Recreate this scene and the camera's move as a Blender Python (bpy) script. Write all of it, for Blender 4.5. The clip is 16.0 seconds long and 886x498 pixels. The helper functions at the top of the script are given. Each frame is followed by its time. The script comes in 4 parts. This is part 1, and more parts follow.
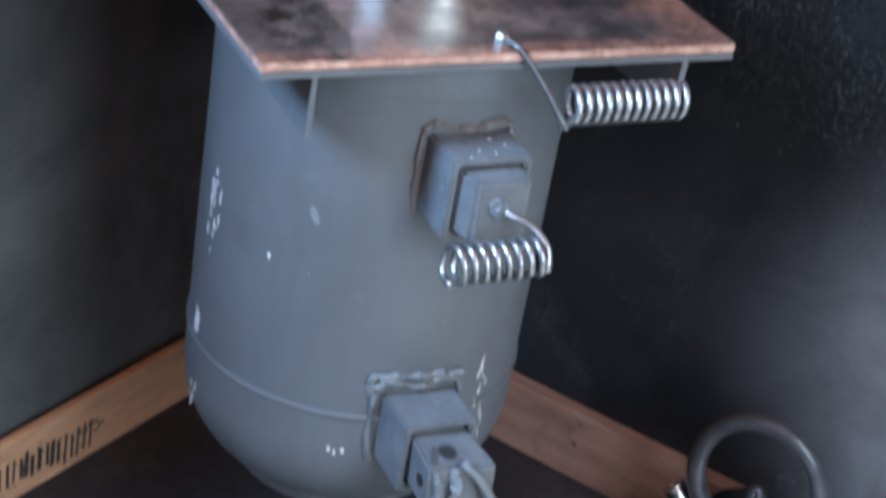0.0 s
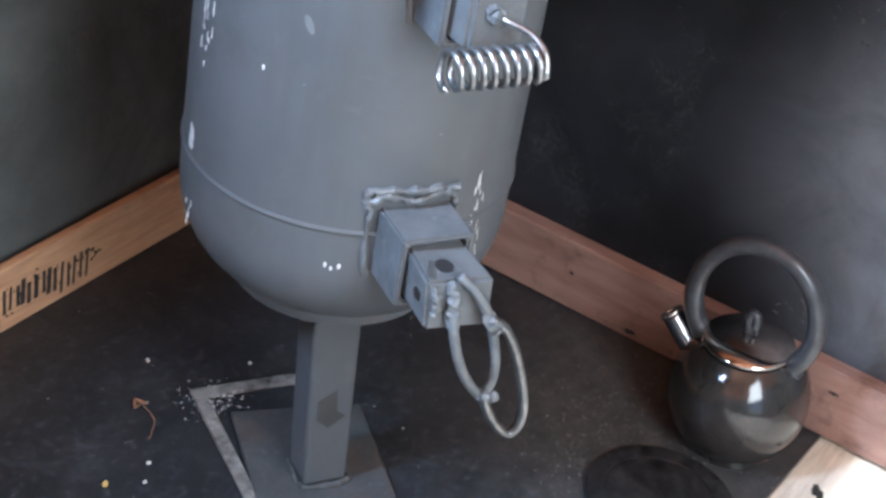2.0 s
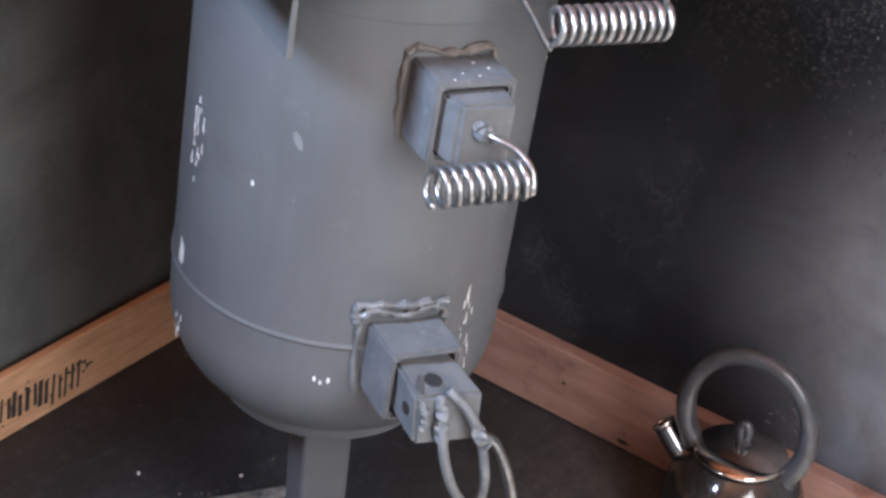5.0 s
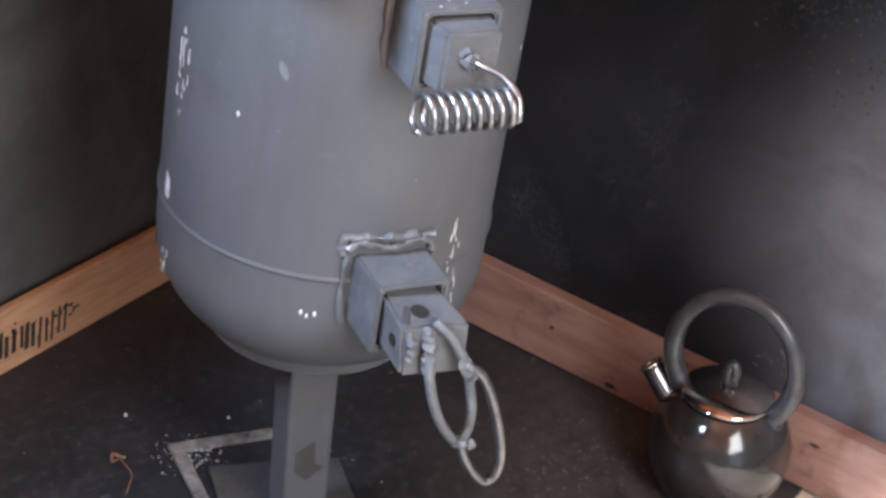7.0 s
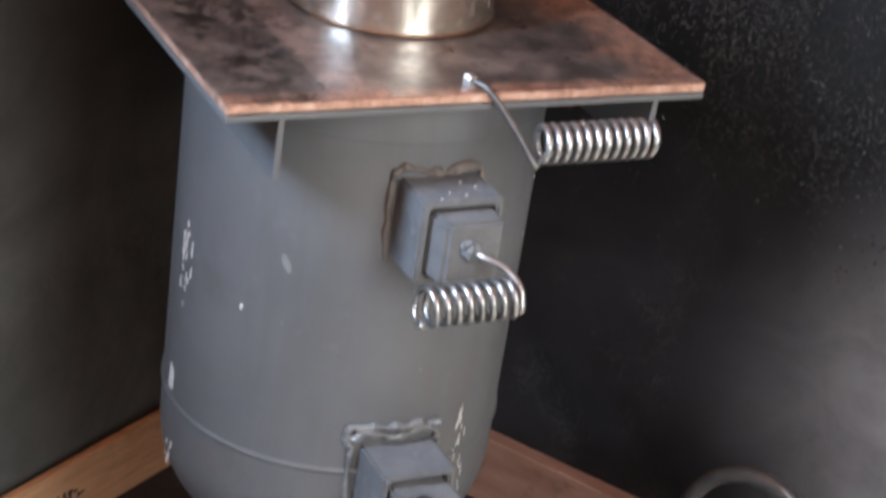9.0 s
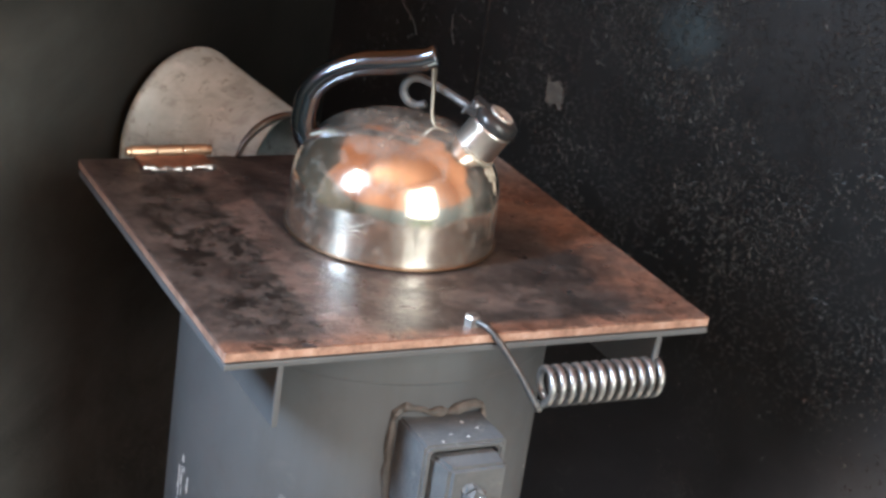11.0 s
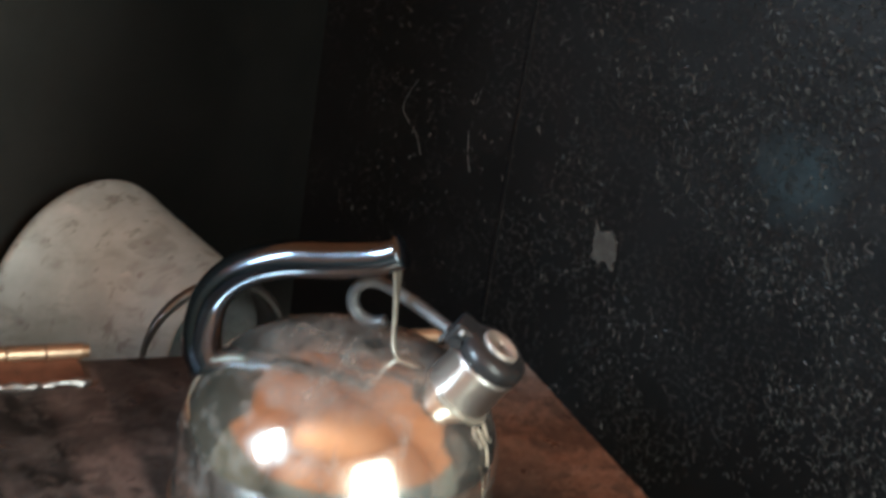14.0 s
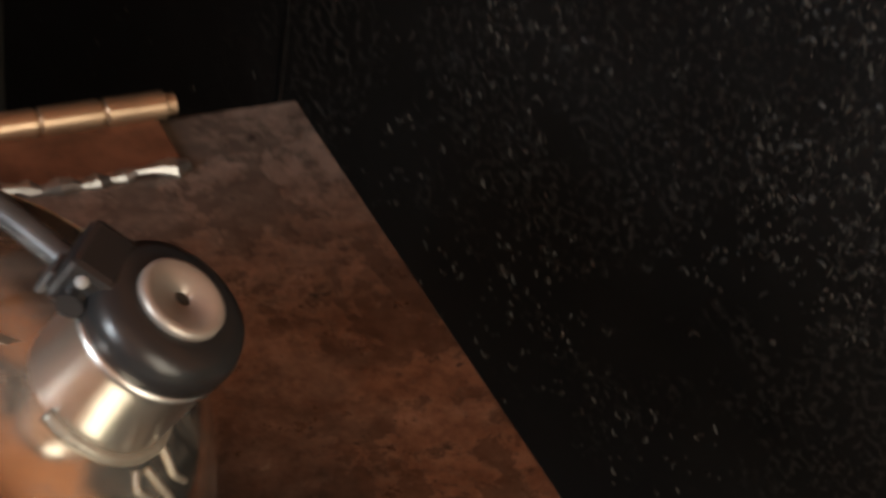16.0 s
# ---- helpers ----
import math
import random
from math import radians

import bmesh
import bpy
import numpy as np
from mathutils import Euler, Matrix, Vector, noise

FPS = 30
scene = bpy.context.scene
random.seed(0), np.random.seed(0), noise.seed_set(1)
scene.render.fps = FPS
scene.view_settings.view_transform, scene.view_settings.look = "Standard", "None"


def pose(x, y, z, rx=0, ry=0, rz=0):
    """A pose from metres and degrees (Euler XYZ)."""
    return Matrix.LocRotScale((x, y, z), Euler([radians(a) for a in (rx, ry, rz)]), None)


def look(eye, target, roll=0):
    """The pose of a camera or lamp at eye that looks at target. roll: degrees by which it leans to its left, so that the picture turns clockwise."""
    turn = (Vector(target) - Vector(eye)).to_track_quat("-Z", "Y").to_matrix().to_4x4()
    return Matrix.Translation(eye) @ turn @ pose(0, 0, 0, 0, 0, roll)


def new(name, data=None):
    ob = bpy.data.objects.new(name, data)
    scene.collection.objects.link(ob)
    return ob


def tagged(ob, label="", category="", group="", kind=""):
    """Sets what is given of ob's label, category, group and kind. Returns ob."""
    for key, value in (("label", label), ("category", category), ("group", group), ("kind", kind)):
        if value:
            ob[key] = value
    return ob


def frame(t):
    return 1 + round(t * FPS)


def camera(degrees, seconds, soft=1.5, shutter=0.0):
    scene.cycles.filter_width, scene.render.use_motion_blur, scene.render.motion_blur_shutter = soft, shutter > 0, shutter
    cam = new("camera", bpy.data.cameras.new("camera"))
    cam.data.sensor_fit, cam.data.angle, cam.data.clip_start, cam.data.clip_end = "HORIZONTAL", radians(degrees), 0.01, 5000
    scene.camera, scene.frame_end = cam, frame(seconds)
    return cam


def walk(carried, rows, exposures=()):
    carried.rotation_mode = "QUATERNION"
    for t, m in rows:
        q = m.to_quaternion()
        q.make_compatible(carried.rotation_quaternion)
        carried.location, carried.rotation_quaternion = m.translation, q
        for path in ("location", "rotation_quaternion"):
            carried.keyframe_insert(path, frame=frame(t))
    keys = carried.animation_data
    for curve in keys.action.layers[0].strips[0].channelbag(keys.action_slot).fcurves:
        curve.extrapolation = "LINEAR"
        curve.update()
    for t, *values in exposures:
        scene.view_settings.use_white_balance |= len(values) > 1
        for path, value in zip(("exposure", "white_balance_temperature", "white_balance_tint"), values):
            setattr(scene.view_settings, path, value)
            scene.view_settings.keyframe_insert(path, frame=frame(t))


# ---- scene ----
cam = camera(28.00, 16.0, soft=3.0, shutter=0.6)
PATH = [
    (0, -0.6276, -1.2600, 1.2259, 60.44, -8.78, -24.44),
    (0.5, -0.6300, -1.2550, 1.2052, 57.36, -9.03, -24.72),
    (1, -0.6282, -1.2637, 1.1907, 56.06, -8.95, -24.65),
    (1.5, -0.6281, -1.2724, 1.1853, 55.87, -8.81, -24.63),
    (2, -0.6253, -1.2742, 1.1816, 56.20, -8.72, -24.54),
    (2.5, -0.6256, -1.2720, 1.1858, 56.31, -8.65, -24.61),
    (3, -0.6226, -1.2692, 1.1890, 56.54, -8.58, -24.56),
    (3.5, -0.6182, -1.2663, 1.1923, 57.44, -8.55, -24.43),
    (4, -0.6189, -1.2644, 1.1989, 59.02, -8.53, -24.50),
    (6.5, -0.6158, -1.2947, 1.1723, 59.61, -8.47, -24.91),
    (7, -0.6171, -1.2920, 1.1627, 58.71, -8.68, -24.96),
    (7.5, -0.6190, -1.2910, 1.1552, 58.63, -8.78, -25.04),
    (8, -0.6168, -1.2883, 1.1565, 59.75, -8.81, -24.97),
    (8.5, -0.6190, -1.2788, 1.1648, 61.97, -8.35, -25.41),
    (9, -0.6099, -1.2770, 1.1887, 63.61, -7.72, -25.18),
    (9.5, -0.6026, -1.2601, 1.2416, 65.20, -7.50, -24.97),
    (10, -0.6070, -1.2548, 1.2526, 68.32, -7.43, -25.25),
    (12.5, -0.5817, -1.0368, 1.2143, 67.49, -8.58, -26.54),
    (13, -0.5425, -0.9342, 1.2101, 67.22, -10.05, -27.80),
    (13.5, -0.4221, -0.8577, 1.2226, 67.26, -8.86, -23.86),
    (14, -0.3154, -0.7765, 1.2111, 67.78, -8.20, -22.23),
    (14.5, -0.2490, -0.6358, 1.1966, 65.64, -9.21, -23.82),
    (15, -0.1443, -0.5631, 1.1667, 61.95, -7.25, -22.41),
    (15.5, -0.0723, -0.4439, 1.1234, 57.79, -6.46, -22.94),
    (16, -0.0300, -0.3314, 1.0829, 52.20, -7.33, -24.96),
]
EXPOSURES = [  # seconds, stops, kelvin, tint: the clip's camera settles from cool to neutral
    (0.0, 0.34, 4600, 4), (0.5, 0.38, 4600, 5), (1.5, 0.58, 4850, 5), (4.2, 0.58, 5400, 11), (7.0, 0.52, 5500, 13),
    (8.5, 0.36, 5700, 11), (10.0, 0.28, 5750, 7), (13.0, 0.07, 5650, 1), (14.5, -0.08, 5330, -5), (15.5, -0.10, 4650, -8), (16.0, -0.90, 7000, 10)]
walk(cam, [(t, pose(*p)) for t, *p in PATH], exposures=EXPOSURES)

PT = 0.7095                      # height of the stove's lid
CX, CY, CR = -0.012, -0.027, 0.150   # axis and radius of the stove's drum
ROOM = pose(0.169, 0.515, 0, 0, 0, -148.65)   # the room's corner; x along the far wall, y along the side wall
RX, RY, RZ = 2.7, 1.75, 2.25

# ---- light ----
world = bpy.data.worlds.new("sky")
scene.world = world
world.use_nodes = True
wn = world.node_tree.nodes
sky = wn.new("ShaderNodeTexSky")
sky.sky_type, sky.sun_disc = "NISHITA", False
sky.sun_elevation, sky.sun_rotation = radians(53), radians(200)
wn["Background"].inputs["Strength"].default_value = 0.12
sun = new("sun", bpy.data.lights.new("sun", "SUN"))
sun.data.energy, sun.data.angle, sun.data.color = 5.0, radians(0.6), (1.0, 0.93, 0.82)
sun.matrix_world = ROOM @ look((0.46, 0.53, 1.0), (0, 0, 0))
world.node_tree.links.new(sky.outputs[0], wn["Background"].inputs["Color"])


def window_light(name, m, wide, high, watts, colour):
    data = bpy.data.lights.new(name, "AREA")
    data.shape, data.size, data.size_y, data.energy, data.color = "RECTANGLE", wide, high, watts, colour
    ob = new(name, data)
    ob.matrix_world = ROOM @ m
    return ob


# openings: (wall, along, low, high, width)
WIN_A = (1.55, 1.16, 0.62, 0.48)    # in the far wall: centre x, sill, height, width
DOOR = (1.15, 0.0, 1.95, 0.80)       # in the end wall: centre x
window_light("window_light_far", pose(WIN_A[0], -0.03, WIN_A[1] + WIN_A[2] / 2, -90, 0, 180), WIN_A[3], WIN_A[2], 124, (0.74, 0.87, 1.0))
window_light("door_light", pose(DOOR[0], RY + 0.03, 1.25, 90, 0, 180), DOOR[3], 1.2, 35, (1.0, 0.91, 0.76))


# ---- materials ----
class Nodes:
    def __init__(self, name):
        self.mat = bpy.data.materials.new(name)
        self.mat.use_nodes = True
        self.tree = self.mat.node_tree
        self.bsdf = self.tree.nodes["Principled BSDF"]
        self.coord = self.tree.nodes.new("ShaderNodeTexCoord")

    def link(self, a, b):
        self.tree.links.new(a, b)

    def noise(self, scale, detail=4.0, rough=0.6, stretch=None, kind="Object", distortion=0.0):
        n = self.tree.nodes.new("ShaderNodeTexNoise")
        n.inputs["Scale"].default_value, n.inputs["Detail"].default_value = scale, detail
        n.inputs["Roughness"].default_value, n.inputs["Distortion"].default_value = rough, distortion
        src = self.coord.outputs[kind]
        if stretch:
            mp = self.tree.nodes.new("ShaderNodeMapping")
            mp.inputs["Scale"].default_value = stretch
            self.link(src, mp.inputs["Vector"])
            src = mp.outputs[0]
        self.link(src, n.inputs["Vector"])
        return n.outputs["Fac"]

    def voronoi(self, scale, stretch=None):
        n = self.tree.nodes.new("ShaderNodeTexVoronoi")
        n.inputs["Scale"].default_value = scale
        self.link(self.coord.outputs["Object"], n.inputs["Vector"])
        return n.outputs["Distance"]

    def ramp(self, fac, stops):
        r = self.tree.nodes.new("ShaderNodeValToRGB")
        els = r.color_ramp.elements
        while len(els) < len(stops):
            els.new(0.5)
        for e, (p, c) in zip(els, stops):
            e.position = p
            e.color = (*c, 1) if not isinstance(c, (int, float)) else (c, c, c, 1)
        self.link(fac, r.inputs["Fac"])
        return r.outputs["Color"]

    def mix(self, fac, a, b, mode="MIX"):
        m = self.tree.nodes.new("ShaderNodeMix")
        m.data_type, m.blend_type = "RGBA", mode
        for sock, v in ((m.inputs[0], fac), (m.inputs[6], a), (m.inputs[7], b)):
            if isinstance(v, (int, float)):
                sock.default_value = v
            elif isinstance(v, tuple):
                sock.default_value = (*v, 1)
            else:
                self.link(v, sock)
        return m.outputs[2]

    def put(self, colour=None, rough=None, metal=None, coat=None, spec=None):
        for key, v in (("Base Color", colour), ("Roughness", rough), ("Metallic", metal), ("Coat Weight", coat), ("Specular IOR Level", spec)):
            if v is None:
                continue
            sock = self.bsdf.inputs[key]
            if isinstance(v, (int, float)):
                sock.default_value = v
            elif isinstance(v, tuple):
                sock.default_value = (*v, 1)
            else:
                self.link(v, sock)

    def bump(self, height, strength, distance=0.002):
        b = self.tree.nodes.new("ShaderNodeBump")
        b.inputs["Strength"].default_value, b.inputs["Distance"].default_value = strength, distance
        if "Normal" in self.bsdf.inputs and self.bsdf.inputs["Normal"].is_linked:
            self.link(self.bsdf.inputs["Normal"].links[0].from_socket, b.inputs["Normal"])
        self.link(height, b.inputs["Height"])
        self.link(b.outputs[0], self.bsdf.inputs["Normal"])

    def random(self):
        return self.tree.nodes.new("ShaderNodeObjectInfo").outputs["Random"]


def grey_paint():
    n = Nodes("grey_stove_paint")
    big = n.noise(6, 5, 0.6)
    col = n.ramp(big, [(0.3, (0.066, 0.070, 0.077)), (0.7, (0.089, 0.092, 0.098))])
    soot = n.ramp(n.noise(11, 7, 0.7), [(0.56, 0.0), (0.78, 0.55)])
    col = n.mix(soot, col, (0.052, 0.046, 0.040))
    streak = n.ramp(n.noise(1.0, 7, 0.7, (34, 34, 5)), [(0.50, 0.0), (0.72, 0.45)])
    col = n.mix(streak, col, (0.064, 0.062, 0.060))
    rubbed = n.ramp(n.noise(28, 8, 0.74, distortion=0.5), [(0.58, 0.0), (0.72, 0.40)])
    col = n.mix(rubbed, col, (0.120, 0.123, 0.127))
    chips = n.ramp(n.noise(75, 5, 0.6), [(0.745, 0.0), (0.76, 0.7)])
    col = n.mix(chips, col, (0.42, 0.42, 0.43))
    n.put(col, n.ramp(n.noise(20, 4), [(0.3, 0.48), (0.75, 0.62)]), 0.0, 0.03, 0.45)
    n.bump(n.noise(110, 3), 0.12, 0.001)
    n.bump(n.noise(9, 3), 0.15, 0.004)
    return n.mat


def weld_paint():
    n = Nodes("weld_bead_paint")
    n.put(n.ramp(n.noise(60, 4), [(0.3, (0.078, 0.082, 0.087)), (0.7, (0.125, 0.13, 0.135))]), 0.5, 0.0, 0.1)
    n.bump(n.noise(120, 4), 0.8, 0.004)
    return n.mat


def black_wall(name, gloss):
    n = Nodes(name)
    col = n.ramp(n.noise(5, 7, 0.7), [(0.3, (0.0040, 0.0043, 0.0042)), (0.75, (0.0085, 0.0090, 0.0087))])
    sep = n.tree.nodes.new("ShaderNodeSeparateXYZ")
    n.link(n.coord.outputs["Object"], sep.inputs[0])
    low = n.tree.nodes.new("ShaderNodeMapRange")   # lower wall: dust and webs, plus stray-light haze painted as a film
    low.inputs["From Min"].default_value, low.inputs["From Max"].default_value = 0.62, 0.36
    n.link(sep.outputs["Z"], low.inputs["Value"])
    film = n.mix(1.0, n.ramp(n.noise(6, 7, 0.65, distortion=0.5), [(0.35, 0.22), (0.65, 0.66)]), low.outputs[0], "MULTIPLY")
    aside = n.tree.nodes.new("ShaderNodeMapRange")   # light falloff painted in: the wall turns paler away from the corner
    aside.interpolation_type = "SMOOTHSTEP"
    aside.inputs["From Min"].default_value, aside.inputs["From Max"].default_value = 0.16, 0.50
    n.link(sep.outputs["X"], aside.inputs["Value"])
    ash_and_light = n.mix(1.0, n.ramp(n.noise(4, 7, 0.68, distortion=0.7), [(0.32, 0.22), (0.66, 0.50)]), aside.outputs[0], "MULTIPLY")
    col = n.mix(ash_and_light, col, (0.100, 0.108, 0.104))
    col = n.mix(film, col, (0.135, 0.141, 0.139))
    web = n.ramp(n.noise(26, 7, 0.7, distortion=1.6), [(0.485, 0.0), (0.50, 0.5), (0.515, 0.0)])
    web = n.mix(1.0, web, n.ramp(n.noise(9, 5, 0.6), [(0.48, 0.0), (0.62, 1.0)]), "MULTIPLY")
    col = n.mix(n.mix(1.0, web, low.outputs[0], "MULTIPLY"), col, (0.14, 0.14, 0.125))
    dust = n.ramp(n.noise(70, 8, 0.75), [(0.62, 0.0), (0.80, 0.22)])
    col = n.mix(n.mix(1.0, dust, low.outputs[0], "MULTIPLY"), col, (0.12, 0.12, 0.12))
    n.put(col, n.ramp(n.noise(11, 5), [(0.3, gloss), (0.7, gloss + 0.2)]), 0.0, 0.0, 0.13)
    n.bump(n.noise(150, 5, 0.7), 0.15, 0.002)
    n.bump(n.noise(14, 4), 0.25, 0.006)
    return n.mat


def tarry_wall():
    """Black coat with patches of curled flakes, thicker higher up and past the joint."""
    n = Nodes("black_rough_wall_coat")
    sep = n.tree.nodes.new("ShaderNodeSeparateXYZ")
    n.link(n.coord.outputs["Object"], sep.inputs[0])
    high = n.tree.nodes.new("ShaderNodeMapRange")
    high.inputs["From Min"].default_value, high.inputs["From Max"].default_value = 0.46, 0.78
    n.link(sep.outputs["Z"], high.inputs["Value"])
    past = n.tree.nodes.new("ShaderNodeMapRange")
    past.inputs["From Min"].default_value, past.inputs["From Max"].default_value = 0.17, 0.26
    past.inputs["To Min"].default_value = 0.15
    n.link(sep.outputs["Y"], past.inputs["Value"])
    patch = n.ramp(n.noise(8, 5, 0.65, distortion=0.6), [(0.44, 0.03), (0.54, 1.0)])
    thick = n.mix(1.0, n.mix(1.0, high.outputs[0], past.outputs[0], "MULTIPLY"), patch, "MULTIPLY")
    flake = n.ramp(n.noise(215, 6, 0.66, (1, 1, 1.25), distortion=0.3), [(0.540, 0.0), (0.61, 1.0)])
    sparse = n.ramp(n.noise(60, 6, 0.7), [(0.42, 0.04), (0.60, 1.0)])
    fleck = n.mix(1.0, n.mix(1.0, flake, thick, "MULTIPLY"), sparse, "MULTIPLY")
    col = n.ramp(n.noise(6, 7, 0.7), [(0.3, (0.0040, 0.0040, 0.0044)), (0.75, (0.0090, 0.0088, 0.0096))])
    low = n.tree.nodes.new("ShaderNodeMapRange")   # lower wall: some dust, and stray-light haze painted into the colour
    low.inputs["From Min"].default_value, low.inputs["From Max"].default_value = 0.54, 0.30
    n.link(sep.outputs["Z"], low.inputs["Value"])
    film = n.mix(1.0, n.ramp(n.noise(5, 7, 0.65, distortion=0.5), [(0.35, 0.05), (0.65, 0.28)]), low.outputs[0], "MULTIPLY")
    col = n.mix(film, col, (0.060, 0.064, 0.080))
    wear_and_glow = n.tree.nodes.new("ShaderNodeVectorMath")   # a pale bluish glow of light, painted into the coat round this point
    wear_and_glow.operation = "DISTANCE"
    wear_and_glow.inputs[1].default_value = (0.0, 0.90, 0.28)
    n.link(n.coord.outputs["Object"], wear_and_glow.inputs[0])
    # the painted glow thins out with distance from its centre
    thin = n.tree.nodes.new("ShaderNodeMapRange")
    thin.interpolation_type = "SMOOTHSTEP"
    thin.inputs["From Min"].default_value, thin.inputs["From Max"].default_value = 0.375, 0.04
    n.link(wear_and_glow.outputs["Value"], thin.inputs["Value"])
    painted_glow = n.mix(1.0, thin.outputs[0], n.ramp(n.noise(9, 8, 0.68, distortion=0.6), [(0.30, 0.45), (0.65, 1.0)]), "MULTIPLY")
    col = n.mix(painted_glow, col, (0.200, 0.214, 0.248))
    web = n.ramp(n.noise(30, 7, 0.7, distortion=1.4), [(0.485, 0.0), (0.50, 0.4), (0.515, 0.0)])
    web = n.mix(1.0, web, n.ramp(n.noise(9, 5, 0.6), [(0.52, 0.0), (0.64, 1.0)]), "MULTIPLY")
    col = n.mix(n.mix(1.0, web, low.outputs[0], "MULTIPLY"), col, (0.14, 0.14, 0.14))
    dust = n.ramp(n.noise(40, 8, 0.8), [(0.64, 0.0), (0.82, 0.16)])
    col = n.mix(dust, col, (0.09, 0.09, 0.095))
    col = n.mix(n.mix(1.0, fleck, (0.5, 0.5, 0.5), "MULTIPLY"), col, (0.060, 0.059, 0.058))
    away = n.tree.nodes.new("ShaderNodeVectorMath")   # a bluish smudge rubbed into the coat
    away.operation = "DISTANCE"
    away.inputs[1].default_value = (0.0, 0.418, 0.840)
    n.link(n.coord.outputs["Object"], away.inputs[0])
    near = n.tree.nodes.new("ShaderNodeMapRange")
    near.interpolation_type = "SMOOTHSTEP"
    near.inputs["From Min"].default_value, near.inputs["From Max"].default_value = 0.048, 0.004
    n.link(away.outputs["Value"], near.inputs["Value"])
    smudge = n.mix(1.0, near.outputs[0], n.ramp(n.noise(45, 6, 0.7), [(0.35, 0.25), (0.65, 0.85)]), "MULTIPLY")
    col = n.mix(smudge, col, (0.022, 0.034, 0.040))
    n.put(col, n.ramp(n.noise(15, 5), [(0.3, 0.32), (0.7, 0.44)]), 0.0, 0.0, 0.28)
    n.bump(n.noise(150, 5, 0.7), 0.06, 0.002)
    n.bump(n.noise(10, 4), 0.25, 0.006)
    n.bump(fleck, 0.8, 0.003)
    return n.mat


def lid_steel():
    n = Nodes("rusty_lid_steel")
    sep = n.tree.nodes.new("ShaderNodeSeparateXYZ")
    n.link(n.coord.outputs["Object"], sep.inputs[0])
    warm = n.ramp(n.noise(24, 8, 0.72), [(0.34, (0.036, 0.031, 0.029)), (0.50, (0.076, 0.063, 0.058)), (0.66, (0.160, 0.130, 0.116))])
    grit = n.ramp(n.noise(120, 8, 0.78), [(0.35, (0.60, 0.57, 0.55)), (0.7, (1.2, 1.15, 1.1))])

    def ramp_along(axis, start, end, wobble):
        """0 to 1 along an axis, with a ragged border."""
        add = n.tree.nodes.new("ShaderNodeMath")
        add.operation = "MULTIPLY_ADD"
        add.inputs[1].default_value = wobble
        n.link(n.noise(22, 7, 0.7), add.inputs[0])
        n.link(sep.outputs[axis], add.inputs[2])
        m = n.tree.nodes.new("ShaderNodeMapRange")
        m.interpolation_type = "SMOOTHSTEP"
        m.inputs["From Min"].default_value, m.inputs["From Max"].default_value = start + wobble / 2, end + wobble / 2
        n.link(add.outputs[0], m.inputs["Value"])
        return m.outputs[0]
    # red rust along the free rim and behind the kettle, on its far side only
    rusty = n.mix(1.0, ramp_along("X", 0.128, 0.172, 0.10), n.mix(1.0, ramp_along("Y", -0.03, 0.07, 0.08), ramp_along("X", 0.03, 0.10, 0.05), "MULTIPLY"), "LIGHTEN")
    rusty = n.mix(1.0, rusty, ramp_along("Y", -0.178, -0.193, 0.03), "LIGHTEN")
    red = n.ramp(n.noise(15, 8, 0.72), [(0.30, (0.125, 0.062, 0.042)), (0.50, (0.25, 0.140, 0.098)), (0.72, (0.37, 0.26, 0.21))])
    back = n.tree.nodes.new("ShaderNodeMapRange")   # bare grey steel towards the hinges
    back.inputs["From Min"].default_value, back.inputs["From Max"].default_value = 0.05, 0.16
    back.inputs["To Min"].default_value, back.inputs["To Max"].default_value = 0.0, 0.8
    n.link(sep.outputs["Y"], back.inputs["Value"])
    red = n.mix(n.mix(1.0, back.outputs[0], n.ramp(n.noise(9, 5, 0.6), [(0.35, 0.5), (0.6, 1.0)]), "MULTIPLY"), red, n.ramp(n.noise(16, 7, 0.7), [(0.3, (0.17, 0.155, 0.145)), (0.7, (0.38, 0.35, 0.33))]))
    pale = n.tree.nodes.new("ShaderNodeMapRange")   # a rubbed strip between the burnt half and the kettle
    pale.interpolation_type = "SMOOTHSTEP"
    pale.inputs["From Min"].default_value, pale.inputs["From Max"].default_value = 0.021, 0.014
    gap = n.tree.nodes.new("ShaderNodeMath")
    gap.operation = "ADD"
    gap.inputs[1].default_value = 0.098
    n.link(sep.outputs["X"], gap.inputs[0])
    away = n.tree.nodes.new("ShaderNodeMath")
    away.operation = "ABSOLUTE"
    n.link(gap.outputs[0], away.inputs[0])
    n.link(away.outputs[0], pale.inputs["Value"])
    warm = n.mix(n.mix(1.0, pale.outputs[0], n.ramp(n.noise(20, 6, 0.7), [(0.35, 0.35), (0.60, 0.9)]), "MULTIPLY"), warm, (0.20, 0.142, 0.122))
    warm = n.mix(rusty, warm, red)
    col = n.mix(1.0, warm, grit, "MULTIPLY")
    peeled = n.ramp(n.noise(30, 9, 0.70, distortion=0.25), [(0.505, 0.0), (0.525, 0.95)])
    bitten = n.ramp(n.noise(85, 9, 0.74), [(0.52, 0.0), (0.56, 0.80)])
    mottle = n.mix(1.0, peeled, bitten, "LIGHTEN")
    zone = n.ramp(n.noise(13, 5, 0.65, distortion=0.5), [(0.38, 0.25), (0.48, 1.0)])
    band = n.tree.nodes.new("ShaderNodeMapRange")   # burnt over one half of the lid
    band.interpolation_type = "SMOOTHSTEP"
    band.inputs["From Min"].default_value, band.inputs["From Max"].default_value = -0.104, -0.120
    band.inputs["To Min"].default_value = 0.55
    n.link(sep.outputs["X"], band.inputs["Value"])
